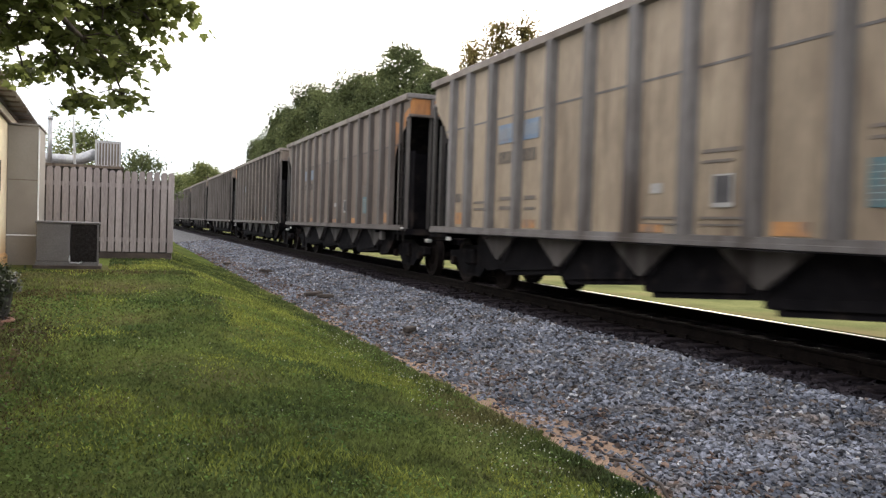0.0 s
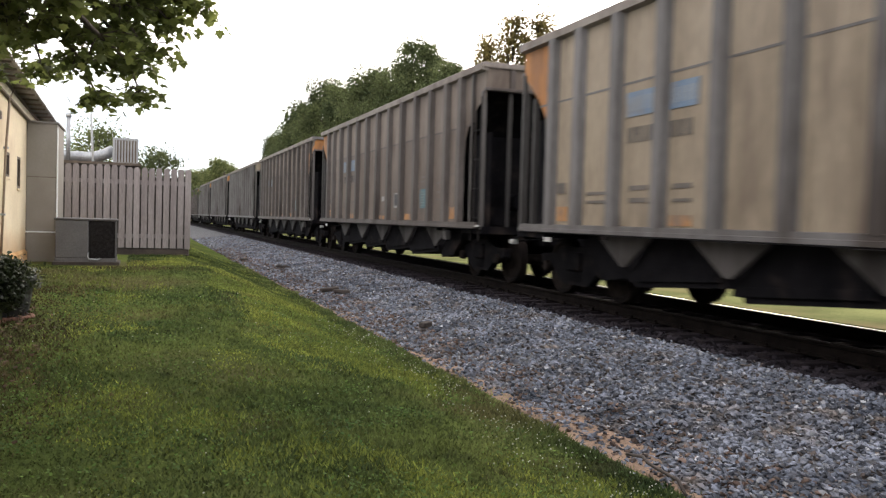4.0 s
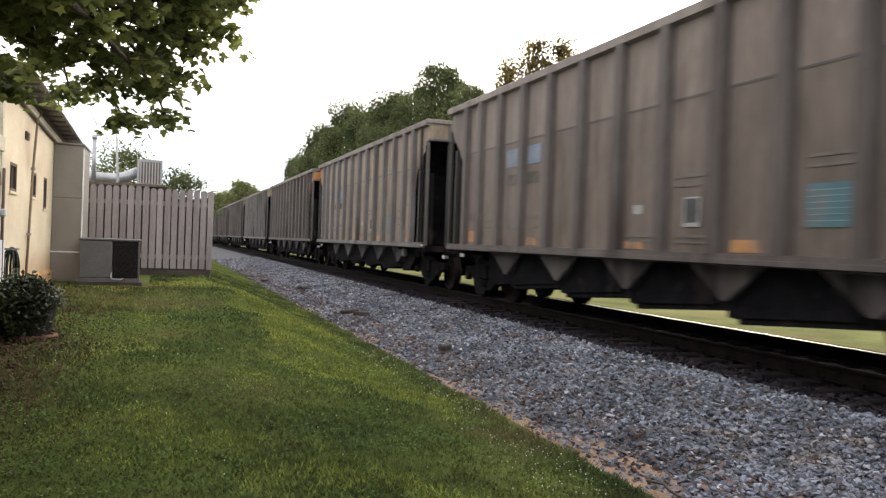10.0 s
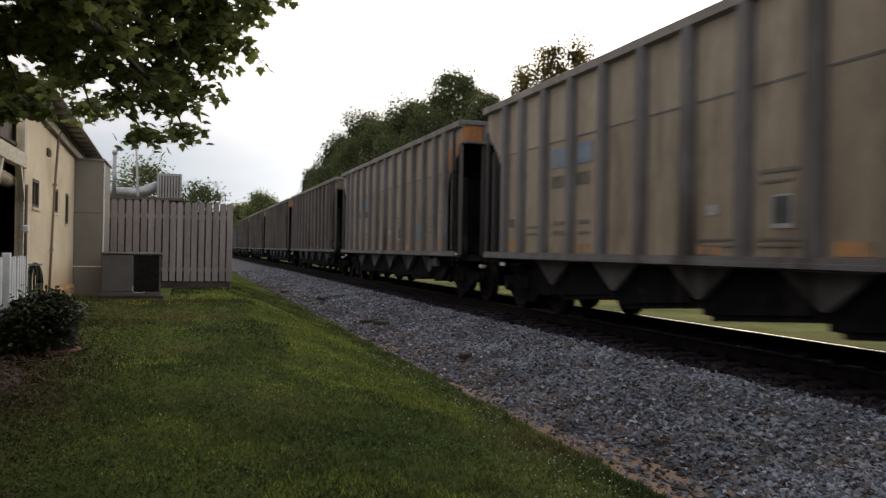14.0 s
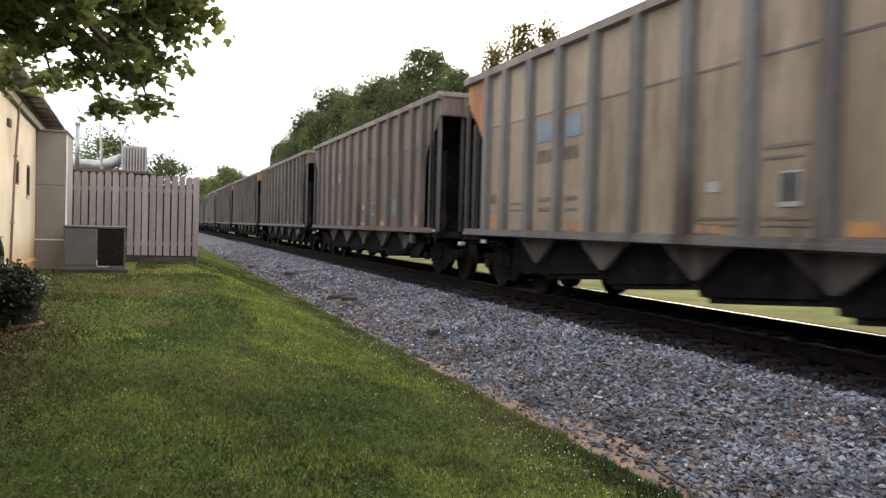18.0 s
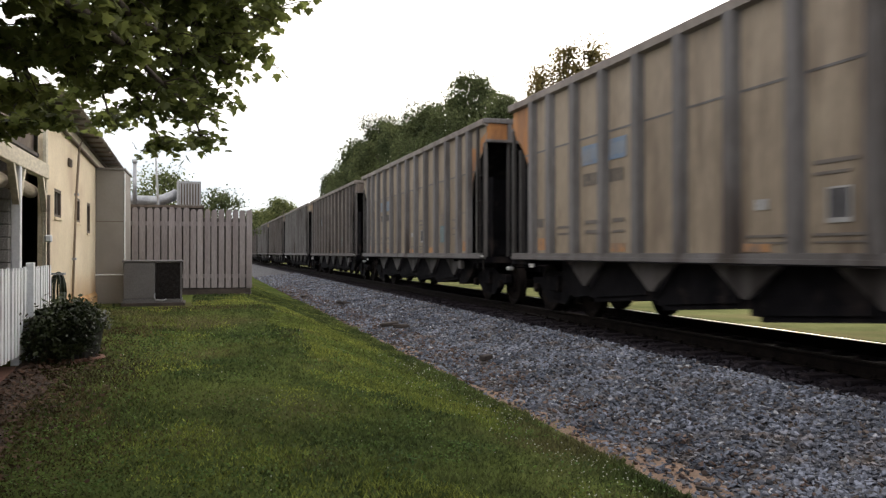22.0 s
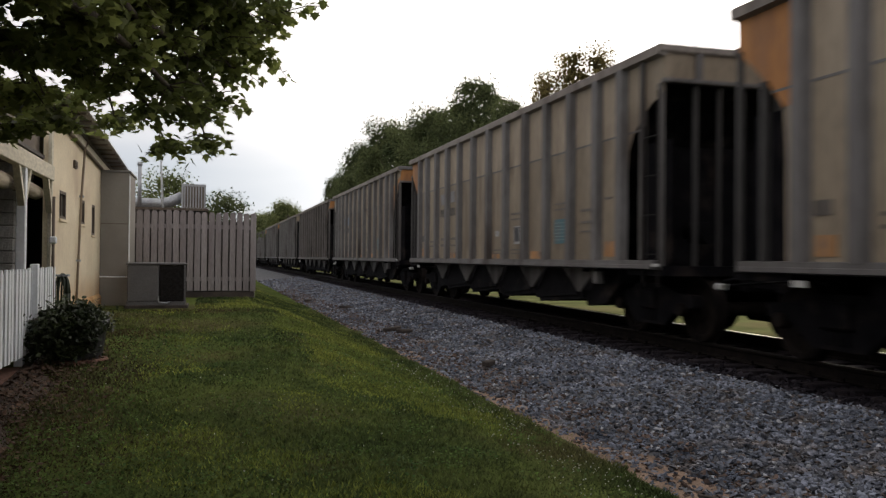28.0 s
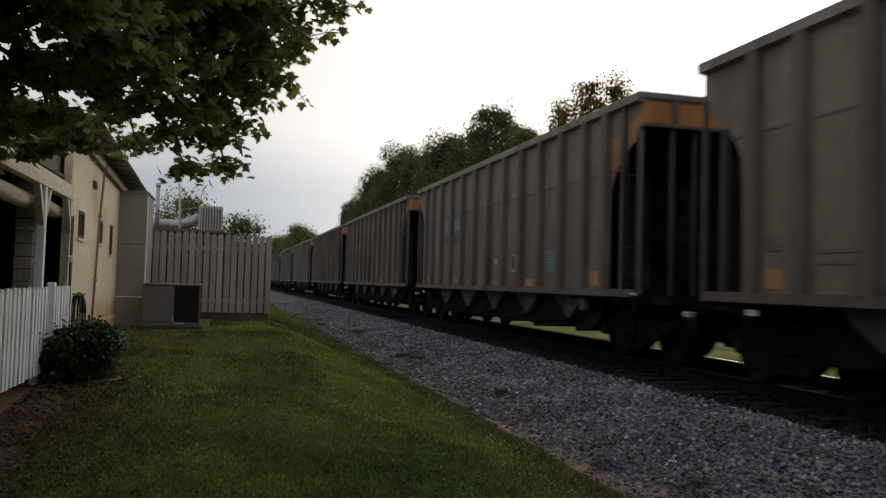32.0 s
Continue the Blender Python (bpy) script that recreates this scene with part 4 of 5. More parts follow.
# things on the wall
def on_wall_bits():
    v = thing("wall_vent", "small square dark vent in the wall", "vent")
    part("vent_frame", boxes((WX, WX + 0.025, 12.81, 13.06, 2.84, 2.95)), DARKTRIM, v)
    part("vent_slat", boxes(*[(WX + 0.025, WX + 0.035, 12.83, 13.04, 2.855 + i * 0.022, 2.865 + i * 0.022) for i in range(4)]), DARKTRIM, v)
    c = thing("conduit", "thin metal conduit running up the cream wall", "pipe")
    bm = bmesh.new()
    tube(bm, [(WX + 0.03, 13.05, 0.72), (WX + 0.03, 13.42, 2.4), (WX + 0.05, 13.60, 3.2), (WX + 0.10, 13.63, 3.33)], 0.017, 8)
    part("pipe", bm, OLDPIPE, c)
    part("strap", boxes((WX, WX + 0.06, 13.2, 13.27, 1.5, 1.53), (WX, WX + 0.06, 13.43, 13.5, 2.46, 2.49)), GALV, c)
    h = thing("garden_hose", "dark green garden hose hung in loops on the wall", "hose")
    for i in range(7):
        bm = bmesh.new()
        w, yc, bot = 0.035 + 0.016 * (i % 4), 11.12 + 0.03 * i, 0.70 + 0.06 * (i % 3)
        pts = [(WX + 0.13 + w * math.cos(a) + 0.02 * math.sin(i * 2.1), yc + 0.03 * math.sin(a + i), 1.12 + (0.22 + 0.02 * (i % 2) if math.sin(a) > 0 else 1.12 - bot) * math.sin(a)) for a in [k * math.pi / 8 for k in range(17)]]
        tube(bm, pts, 0.013, 6)
        part("hose_loop", bm, HOSE, h)
    part("hook", boxes((WX, WX + 0.20, 11.14, 11.30, 1.33, 1.355)), GALV, h)
    p = thing("standpipe", "thin water pipe with a tap at the porch corner", "pipe")
    bm = bmesh.new()
    tube(bm, [(WX + 0.06, 10.95, 0.5), (WX + 0.06, 10.95, 2.3)], 0.018, 8)
    tube(bm, [(WX + 0.06, 10.95, 1.28), (WX + 0.06, 11.4, 1.30)], 0.018, 8)
    part("pipe", bm, DARKTRIM, p)
    part("meter_box", boxes((WX + 0.02, WX + 0.10, 10.90, 10.98, 1.73, 1.82), bev=0.015), WHITEWOOD, p)


on_wall_bits()

# clad flue housing beside the wall
flue = thing("flue_housing", "tall grey-beige sheet-clad housing standing against the wall", "housing")
part("lower_cladding", boxes((WX + 0.0, -1.37, 16.0, 17.4, 0.66, 1.20), bev=0.01), GREYBOX, flue)
part("upper_cladding", boxes((WX + 0.0, -1.37, 16.0, 17.4, 1.225, 3.10), bev=0.01), GREYBOX, flue)
part("joint_band", boxes((WX + 0.0, -1.36, 15.99, 17.4, 1.20, 1.225)), WHITEWOOD, flue, "thin white joint strip")
part("sheet_joint", boxes((WX + 0.01, -1.368, 15.996, 16.0, 2.16, 2.172)), DARKTRIM, flue)
part("edge_trim", boxes((-1.37, -1.350, 15.985, 16.03, 1.42, 3.03)), WHITEWOOD, flue, "white vertical edge trim")
part("cap", boxes((WX + 0.0, -1.345, 15.97, 17.43, 3.10, 3.13)), TIN, flue)
part("base_rail", boxes((WX + 0.0, -1.33, 15.95, 17.4, 0.55, 0.66)), DARKWOOD, flue)

# air conditioner
ac = thing("air_conditioner", "grey outdoor air conditioner with a black coil end on a slab", "air conditioner")
part("cabinet", boxes((-1.32, -0.80, 15.28, 16.0, 0.80, 1.44), bev=0.012), ACGREY, ac)
part("coil", boxes((-0.79, -0.38, 15.295, 15.99, 0.80, 1.43)), COIL, ac, "black finned coil")
for i in range(14):
    part("grille_wire", boxes((-0.79, -0.375, 15.288, 15.294, 0.83 + i * 0.043, 0.836 + i * 0.043)), COIL, ac)
part("lid", boxes((-1.34, -0.35, 15.26, 16.02, 1.44, 1.475), bev=0.01), ACGREY, ac)
part("corner_post", boxes((-0.385, -0.355, 15.28, 15.31, 0.78, 1.44)), ACGREY, ac)
part("base_pan", boxes((-1.33, -0.36, 15.27, 16.0, 0.74, 0.80)), ACGREY, ac)
bm = bmesh.new()
tube(bm, [(-0.80, 15.25, 0.90), (-0.81, 15.20, 0.83), (-0.79, 15.19, 0.79), (-0.66, 15.20, 0.78), (-0.62, 15.24, 0.80)], 0.013, 8)
part("drain_line", bm, GALV, ac, "pale bent refrigerant line")
slab = tagged(part("equipment_slab", boxes((-1.36, -0.31, 15.22, 16.04, 0.60, 0.74), bev=0.01), DARKWOOD), "dark timber and concrete pad under the unit", "slab")

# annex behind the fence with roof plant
# annex walls coloured dark so that the fence's gaps look shaded
annex = tagged(part("annex", boxes((-6.5, -0.05, 19.25, 24.0, 0.5, 2.60)), SHADE_DARK), "low flat-roofed annex behind the fence", "building", kind="structure")
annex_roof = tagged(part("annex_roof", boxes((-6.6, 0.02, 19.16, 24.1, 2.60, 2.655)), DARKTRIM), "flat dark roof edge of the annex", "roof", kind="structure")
# unseen block, added to keep the right-hand fence gaps dark
gap_backing = tagged(part("annex_store", boxes((-0.04, 0.955, 19.2, 23.0, 0.5, 2.38)), SHADE_DARK), "unseen dark block added close behind the fence to darken its gaps", "building", kind="structure")
vent = thing("roof_fan_unit", "square louvred metal fan unit on the flat roof", "vent")
part("casing", boxes((-0.58, -0.05, 20.03, 20.55, 2.655, 3.25), bev=0.012), LOUVRE, vent)
part("recess", boxes((-0.54, -0.09, 20.024, 20.03, 2.71, 3.20)), DARKTRIM, vent)
part("rim", boxes((-0.585, -0.045, 20.0, 20.03, 3.20, 3.255), (-0.585, -0.045, 20.0, 20.03, 2.655, 2.71), (-0.585, -0.54, 20.0, 20.03, 2.71, 3.20), (-0.09, -0.045, 20.0, 20.03, 2.71, 3.20)), LOUVRE, vent)
for i in range(7):
    part("louvre", boxes((-0.525 + i * 0.062, -0.497 + i * 0.062, 20.003, 20.024, 2.72, 3.19)), LOUVRE, vent)
duct = thing("exhaust_duct", "round galvanised exhaust duct lying on the roof", "duct")
bm = bmesh.new()
tube(bm, [(-2.4, 20.3, 2.80), (-1.0, 20.3, 2.80), (-0.82, 20.3, 2.86), (-0.57, 20.3, 2.98)], 0.125, 16)
part("duct_run", bm, GALV, duct)
for x in (-1.55, -1.02):
    bm = bmesh.new()
    rod(bm, (x, 20.3, 2.80), (x + 0.03, 20.3, 2.80), 0.135, sides=16)
    part("duct_collar", bm, GALV, duct)
stack = thing("vent_stack", "thin grey vent stack with a small cap", "pipe")
bm = bmesh.new()
rod(bm, (-1.49, 20.0, 2.65), (-1.49, 20.0, 3.66), 0.045, sides=12)
part("stack_pipe", bm, GALV, stack)
bm = bmesh.new()
rod(bm, (-1.49, 20.0, 3.64), (-1.49, 20.0, 3.72), 0.058, sides=12)
part("stack_cap", bm, GALV, stack)
mast = thing("mast", "slim white mast on the flat roof", "mast")
bm = bmesh.new()
rod(bm, (-0.98, 19.9, 2.65), (-1.10, 19.9, 5.1), 0.026, 0.02, sides=8)
part("mast_pole", bm, PVC, mast)
part("mast_foot", boxes((-1.05, -0.91, 19.83, 19.97, 2.655, 2.68)), GALV, mast)

# board fence
fence = thing("board_fence", "tall grey board fence with dog-eared tops on a dark rail", "fence")
x, prev = -1.62, None
fr = random.Random(3)
k = 0
while x < 0.95:
    right = x > -0.35
    w = 0.122 if right else 0.125
    top = (2.56 if right else 2.59) + fr.uniform(-0.012, 0.012)
    bm = bmesh.new()
    y0 = 18.985 if right else 19.005
    extrude_xz(bm, [(x, 0.84), (x + w, 0.84), (x + w, top - 0.05), (x + w - 0.03, top), (x + 0.03, top), (x, top - 0.05)], y0, y0 + 0.022)
    b = part("board", bm, FENCE, fence)
    b.rotation_euler = (0, radians(fr.uniform(-0.12, 0.12)), 0)
    x += w + (0.027 if right else 0.025)
for i in range(3):
    part("side_board", boxes((0.985, 1.007, 19.05 + i * 0.16, 19.19 + i * 0.16, 0.84, 2.57 - 0.01 * i)), FENCE, fence)
part("corner_post", boxes((0.93, 1.03, 19.03, 19.13, 0.5, 2.56), bev=0.008), FENCE, fence)
part("cross_rail", boxes((-1.7, 0.93, 19.03, 19.08, 1.05, 1.14)), FENCE, fence)
part("cross_rail", boxes((-1.7, 0.93, 19.03, 19.08, 2.2, 2.29)), FENCE, fence)
part("kick_board", boxes((-1.75, 1.02, 19.0, 19.06, 0.64, 0.82), bev=0.01), DARKWOOD, fence, "dark rotten bottom board")
part("footing", boxes((0.80, 1.02, 18.95, 19.15, 0.45, 0.72), bev=0.02), DARKWOOD, fence)

# porch
porch = thing("porch", "shaded porch with white posts, braced beam and block wall; unseen south end added to block skylight", "porch", kind="structure")
# Unseen south of y 5: added to screen the train from low sky
part("porch_slab", boxes((-5.5, WX + 0.05, -9.0, WY0, -0.1, 0.44), (-5.5, WX - 0.08, WY0, 16.0, -0.1, 0.44)), BRICK, porch, "worn red-brown porch floor edge")
part("porch_ceiling", boxes((-5.5, WX - 0.06, -9.0, WY0 - 0.03, 2.76, 2.80), (-5.5, WX - 0.08, WY0 - 0.03, 16.0, 2.76, 2.80)), SHADE_DARK, porch)
part("porch_back", boxes((-4.25, -4.05, -9.0, 16.0, 0.44, 2.76)), SHADE_DARK, porch)
part("porch_roof", boxes((-5.6, WX - 0.12, -9.0, WY0 - 0.03, 2.802, 3.05)), DARKTRIM, porch)
part("beam", boxes((WX - 0.05, WX + 0.04, -9.0, 11.10, 2.50, 2.68), bev=0.008), TRIM, porch, "cream weathered porch beam")
block0 = None
for row in range(15):
    z = 0.44 + row * 0.150
    if block0 is None:
        block0 = part("concrete_block", boxes((-0.10, 0.10, -0.19, 0.19, 0.0, 0.143), bev=0.010), BLOCK, porch)
        block0.location = (-2.30, 11.0, z)
    else:
        share("concrete_block", block0, porch, pose(-2.30 + random.uniform(-0.005, 0.005), 11.0, z, 0, 0, random.uniform(-1, 1)))
# the first three posts belong to the unseen added run
for y in (-6.0, -2.1, 1.75, 5.6, 9.48):
    post = part("post", boxes((WX - 0.05, WX + 0.04, y - 0.045, y + 0.045, 0.30, 2.50), bev=0.008), WHITEWOOD, porch, "white square porch post")
    for e in (-1, 1):
        bm = bmesh.new()
        extrude_yz(bm, [(y + e * 0.045, 2.10), (y + e * 0.045, 2.20), (y + e * 0.23, 2.50), (y + e * 0.32, 2.50)], WX - 0.035, WX + 0.03)
        part("brace", bm, TRIM, post)
bm = bmesh.new()
extrude_yz(bm, [(WY0 - 0.03, 2.10), (WY0 - 0.03, 2.20), (WY0 - 0.22, 2.50), (WY0 - 0.31, 2.50)], WX - 0.035, WX + 0.03)
part("brace", bm, TRIM, porch)
for y0, y1 in ((5.75, 9.35), (9.60, 10.95)):
    bl = thing("rolled_blind", "rolled-up reed blind hung under the porch beam", "blind")
    bm = bmesh.new()
    rod(bm, (WX - 0.14, y0, 2.38), (WX - 0.14, y1, 2.34), 0.085, sides=12)
    part("roll", bm, BLIND, bl)
    for q in (0.15, 0.85):
        part("cord", boxes((WX - 0.15, WX - 0.13, lerp(y0, y1, q), lerp(y0, y1, q) + 0.012, 2.28, 2.76)), DARKTRIM, bl)
picket = thing("picket_fence", "white painted picket fence along the porch", "fence")
p0 = None
y = 5.1
while y < 11.0:
    if p0 is None:
        bm = bmesh.new()
        extrude_yz(bm, [(0, 0.0), (0.088, 0.0), (0.088, 0.84), (0.066, 0.885), (0.022, 0.885), (0, 0.84)], 0, 0.02)
        p0 = part("picket", bm, WHITEWOOD, picket)
        p0.location = (WX + 0.06, y, 0.57)
    else:
        share("picket", p0, picket, pose(WX + 0.06 + random.uniform(-0.004, 0.004), y, 0.57 + random.uniform(-0.006, 0.006), random.uniform(-0.7, 0.7)))
    y += 0.15
for z in (0.72, 1.25):
    part("picket_rail", boxes((WX + 0.02, WX + 0.058, 5.05, 11.03, z, z + 0.085)), WHITEWOOD, picket)
part("newel", boxes((WX + 0.055, WX + 0.135, 9.62, 9.70, 0.25, 1.50), bev=0.006), WHITEWOOD, picket)


MULCH = material("mulch", (0.024, 0.014, 0.009), (0.060, 0.035, 0.022), 6, 0.95, bump=0.9, fine=35)


# ---- plants ----
LEAF = material("maple_leaf", (0.1150, 0.1436, 0.0440), (0.2530, 0.2871, 0.0880), 1.2, 0.55, bump=0, fine=4, island=0.45, translucent=0.6, spec=0.4)
FARLEAF = material("woodland_leaf", (0.0713, 0.0926, 0.0451), (0.1583, 0.1807, 0.0804), 0.25, 0.8, bump=0, fine=2, island=0.3, translucent=0.4, spec=0.1)
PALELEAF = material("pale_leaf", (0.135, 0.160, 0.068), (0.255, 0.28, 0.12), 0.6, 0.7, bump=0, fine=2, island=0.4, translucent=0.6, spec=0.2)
# Warm brown-yellow leaf colour stands in for sunlight on the thin crowns
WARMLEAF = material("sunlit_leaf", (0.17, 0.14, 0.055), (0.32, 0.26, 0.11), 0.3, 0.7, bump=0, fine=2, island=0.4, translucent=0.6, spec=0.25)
BUSHLEAF = material("bush_leaf", (0.018, 0.027, 0.011), (0.052, 0.066, 0.024), 3, 0.4, bump=0, fine=6, island=0.5, translucent=0.25, spec=0.5)
BARK = material("bark", (0.045, 0.035, 0.027), (0.10, 0.08, 0.06), 4, 0.95, bump=0.8, fine=25, stretch=(1, 1, 0.3))

MAPLE = [(0.0, 0.0), (0.16, 0.10), (0.44, 0.04), (0.36, 0.26), (0.58, 0.50), (0.28, 0.52), (0.22, 0.72), (0.0, 1.0), (-0.22, 0.72), (-0.28, 0.52), (-0.58, 0.50), (-0.36, 0.26), (-0.44, 0.04), (-0.16, 0.10)]
SPRAY = [(0.0, 0.0), (0.36, 0.5), (0.0, 1.0), (-0.36, 0.5)]
OVAL = [(0.0, 0.0), (0.30, 0.35), (0.24, 0.72), (0.0, 1.0), (-0.24, 0.72), (-0.30, 0.35)]


def leaves(name, spots, size, mat, parent, outline, seed, droop=0.5, spread=0.35):
    """Many single leaves, each a folded outline at a spot with a random turn."""
    rng = np.random.default_rng(seed)
    n, k = len(spots), len(outline)
    out = np.array(outline)
    pos = np.asarray(spots, float)
    az, tilt, roll = rng.uniform(0, 2 * np.pi, n), rng.normal(-droop, spread, n), rng.normal(0, 0.5, n)
    s = size * rng.uniform(0.65, 1.2, n)
    fwd = np.stack([np.cos(az) * np.cos(tilt), np.sin(az) * np.cos(tilt), np.sin(tilt)], 1)
    side = np.stack([-np.sin(az), np.cos(az), 0 * az], 1)
    up = np.cross(side, fwd) * -1
    side = side * np.cos(roll)[:, None] + up * np.sin(roll)[:, None]
    up = np.cross(side, fwd)
    fold = 0.18 * np.abs(out[:, 0])
    v = pos[:, None] + s[:, None, None] * (out[None, :, :1] * side[:, None] + out[None, :, 1:] * fwd[:, None] + fold[None, :, None] * up[:, None])
    v = v.reshape(-1, 3)
    half = k // 2
    right, left = list(range(0, half + 1)), [0] + list(range(half, k))
    fs = []
    for i in range(n):
        b = i * k
        fs.append([b + j for j in right])
        fs.append([b + j for j in left])
    return soup(name, v.tolist(), fs, mat, parent)


def limb_points(a, b, sag, n=8, wob=0.12, rng=random):
    a, b = Vector(a), Vector(b)
    out = []
    for i in range(n + 1):
        t = i / n
        p = a.lerp(b, t) + Vector((0, 0, sag * 4 * t * (1 - t)))
        if 0 < i < n:
            p += Vector((rng.uniform(-wob, wob), rng.uniform(-wob, wob), rng.uniform(-wob, wob)))
        out.append(p)
    return out


def overhanging_maple():
    rng = random.Random(11)
    tree = thing("maple_tree", "broad-leaved maple with drooping leafy boughs", "tree")
    base = Vector((-1.40, 1.6, ground_z(-1.40, 1.6)))
    fork = base + Vector((0.1, 0.2, 2.9))
    bm = bmesh.new()
    tube(bm, [base, base + Vector((0.05, 0.1, 1.4)), fork], 0.24, 14, 0.75)
    trunk = part("trunk", bm, BARK, tree)
    # bough tips, height of bow, leaf spread
    boughs = [((0.02, 7.40, 2.95), 0.4, 0.22), ((-0.02, 7.45, 2.62), 0.4, 0.20), ((-0.35, 7.45, 2.56), 0.4, 0.20), ((-0.75, 7.40, 2.74), 0.35, 0.22), ((-0.10, 7.4, 3.10), 0.4, 0.22), ((0.40, 7.3, 3.36), 0.4, 0.21),
              ((0.22, 7.3, 3.50), 0.4, 0.22), ((0.62, 7.2, 3.70), 0.45, 0.23), ((0.80, 7.1, 3.98), 0.5, 0.25), ((1.02, 6.95, 4.20), 0.5, 0.26), ((0.10, 7.2, 3.62), 0.4, 0.26), ((-1.0, 7.3, 2.95), 0.35, 0.26),
              ((-1.30, 7.35, 2.74), 0.3, 0.24), ((-1.75, 7.2, 2.76), 0.2, 0.26), ((-2.0, 7.0, 3.0), 0.3, 0.32), ((-0.4, 7.2, 3.75), 0.5, 0.32), ((0.2, 7.0, 4.3), 0.6, 0.36), ((-1.3, 7.0, 3.6), 0.4, 0.36)]
    boughs += [((0.18, 7.35, 3.22), 0.4, 0.22), ((0.10, 7.38, 3.30), 0.4, 0.24), ((-0.15, 7.42, 2.85), 0.4, 0.22), ((0.45, 7.25, 3.62), 0.45, 0.24)]
    boughs += [((-1.45, 7.1, 2.60), 0.25, 0.20), ((-1.78, 7.0, 2.52), 0.2, 0.20), ((-1.15, 7.2, 2.72), 0.3, 0.20)]
    for i in range(18):
        tx = rng.uniform(-2.4, 0.45)
        boughs.append(((tx, rng.uniform(6.5, 7.3), rng.uniform(3.45 + 0.12 * tx, 4.7)), 0.5, 0.38))
    boughs += [((-4.2, 1.6, 4.8), 0.6, 0.6), ((-2.2, 0.2, 5.0), 0.6, 0.6), ((-2.6, 2.8, 6.0), 0.2, 0.7)]
    for tip, sag, wide in boughs:
        start = fork + Vector((rng.uniform(-0.1, 0.1), rng.uniform(-0.1, 0.1), rng.uniform(-0.5, 0.1)))
        pts = limb_points(start, tip, sag, 9, 0.07, rng)
        bm = bmesh.new()
        tube(bm, pts, 0.055, 8, 0.12)
        spots = []
        for j in range(4, len(pts)):
            grow = 0.45 + 0.55 * (j - 3) / (len(pts) - 4) if j < 8 else 1.0 - 0.25 * (j - 8)
            for _ in range(10):
                end = pts[j] + Vector((rng.gauss(0, wide * 0.75), rng.gauss(0, wide * 0.75), rng.gauss(-0.03, wide * 0.36))) * grow
                tube(bm, [pts[j] + Vector((0, 0, 0.0)), pts[j].lerp(end, 0.5) + Vector((0, 0, 0.03)), end], 0.007, 4, 0.5)
                for _ in range(rng.randint(8, 13)):
                    q = rng.uniform(0.35, 1.05)
                    spots.append(pts[j].lerp(end, q) + Vector((rng.gauss(0, 0.05), rng.gauss(0, 0.05), rng.gauss(0, 0.035))))
        b = part("bough", bm, BARK, tree)
        leaves("foliage", [tuple(s) for s in spots], 0.082, LEAF, b, MAPLE, rng.randint(0, 9999), 0.55, 0.4)
    return tree


overhanging_maple()


def woodland_tree(x, y, height, wide, n, seed, mat=FARLEAF, leaf=0.34, low=0.28, label="tall leafy woodland tree beyond the railway", clump=1.0):
    rng = random.Random(seed)
    z0 = -0.05 if x > 3 else ground_z(x, y)
    tree = thing("woodland_tree" if height > 8 else "small_tree", label, "tree", group="woodland trees" if height > 8 else "")
    bm = bmesh.new()
    top = Vector((x + rng.uniform(-0.5, 0.5), y, z0 + height * 0.8))
    tube(bm, limb_points((x, y, z0), top, 0, 5, 0.12, rng), height * 0.022, 9, 0.3)
    spots = []
    blobs = 24
    for i in range(blobs):
        h = low + (1 - low) * ((i + 0.5) / blobs) ** 0.9
        r = wide * (0.30 + 0.72 * math.sin(math.pi * clamp01(0.18 + 0.80 * (h - low) / (1 - low)))) * rng.uniform(0.75, 1.1)
        for k in range(4):
            a = rng.uniform(0, 2 * math.pi)
            d = r * rng.uniform(0.25, 0.85)
            c = Vector((x + d * math.cos(a), y + d * math.sin(a), z0 + height * h * 0.94))
            if k < 1:
                tube(bm, limb_points((x, y, z0 + height * max(0.1, h - 0.12)), c, 0.1, 3, 0.08, rng), height * 0.006, 5, 0.3)
            br = wide * rng.choice((0.16, 0.24, 0.32, 0.42)) * rng.uniform(0.85, 1.2) * clump
            m = n // (blobs * 4)
            for _ in range(m):
                v = Vector((rng.gauss(0, 1), rng.gauss(0, 1), rng.gauss(0, 0.8)))
                v.normalize()
                spots.append(tuple(c + v * br * (0.25 + 0.65 * rng.random() ** 0.6 + abs(rng.gauss(0, 0.12)))))
    part("trunk", bm, BARK, tree)
    leaves("crown", spots, leaf, mat, tree, SPRAY, seed, 0.3, 0.7)
    return tree


WOODS = [(29.0, 88, 22.3, 5.7), (28.0, 106, 22.0, 5.6), (28.0, 134, 24.6, 6.0), (28.4, 155, 23.5, 6.0), (28.4, 184, 20.0, 6.0), (28.9, 97, 20.2, 5.2), (28.4, 119, 21.5, 5.6), (28.8, 169, 21.0, 5.8),
         (29.2, 79, 18.2, 4.4), (30, 70, 15.6, 4.2), (31, 62, 13.4, 4.0), (36, 102, 18.4, 6.0), (35, 127, 19.4, 6.0)]
for i, (x, y, h, w) in enumerate(WOODS):
    woodland_tree(x, y, h, w, 34000 if i < 9 else 14000, 40 + i, leaf=0.17 + 0.0013 * y)
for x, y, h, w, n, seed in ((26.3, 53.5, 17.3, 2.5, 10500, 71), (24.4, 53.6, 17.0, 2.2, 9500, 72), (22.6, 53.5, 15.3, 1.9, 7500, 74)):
    woodland_tree(x, y, h, w, n, seed, WARMLEAF, 0.21, 0.3, "thin-crowned tree beyond the railway, its leaves coloured warm for sunlight", 1.15)
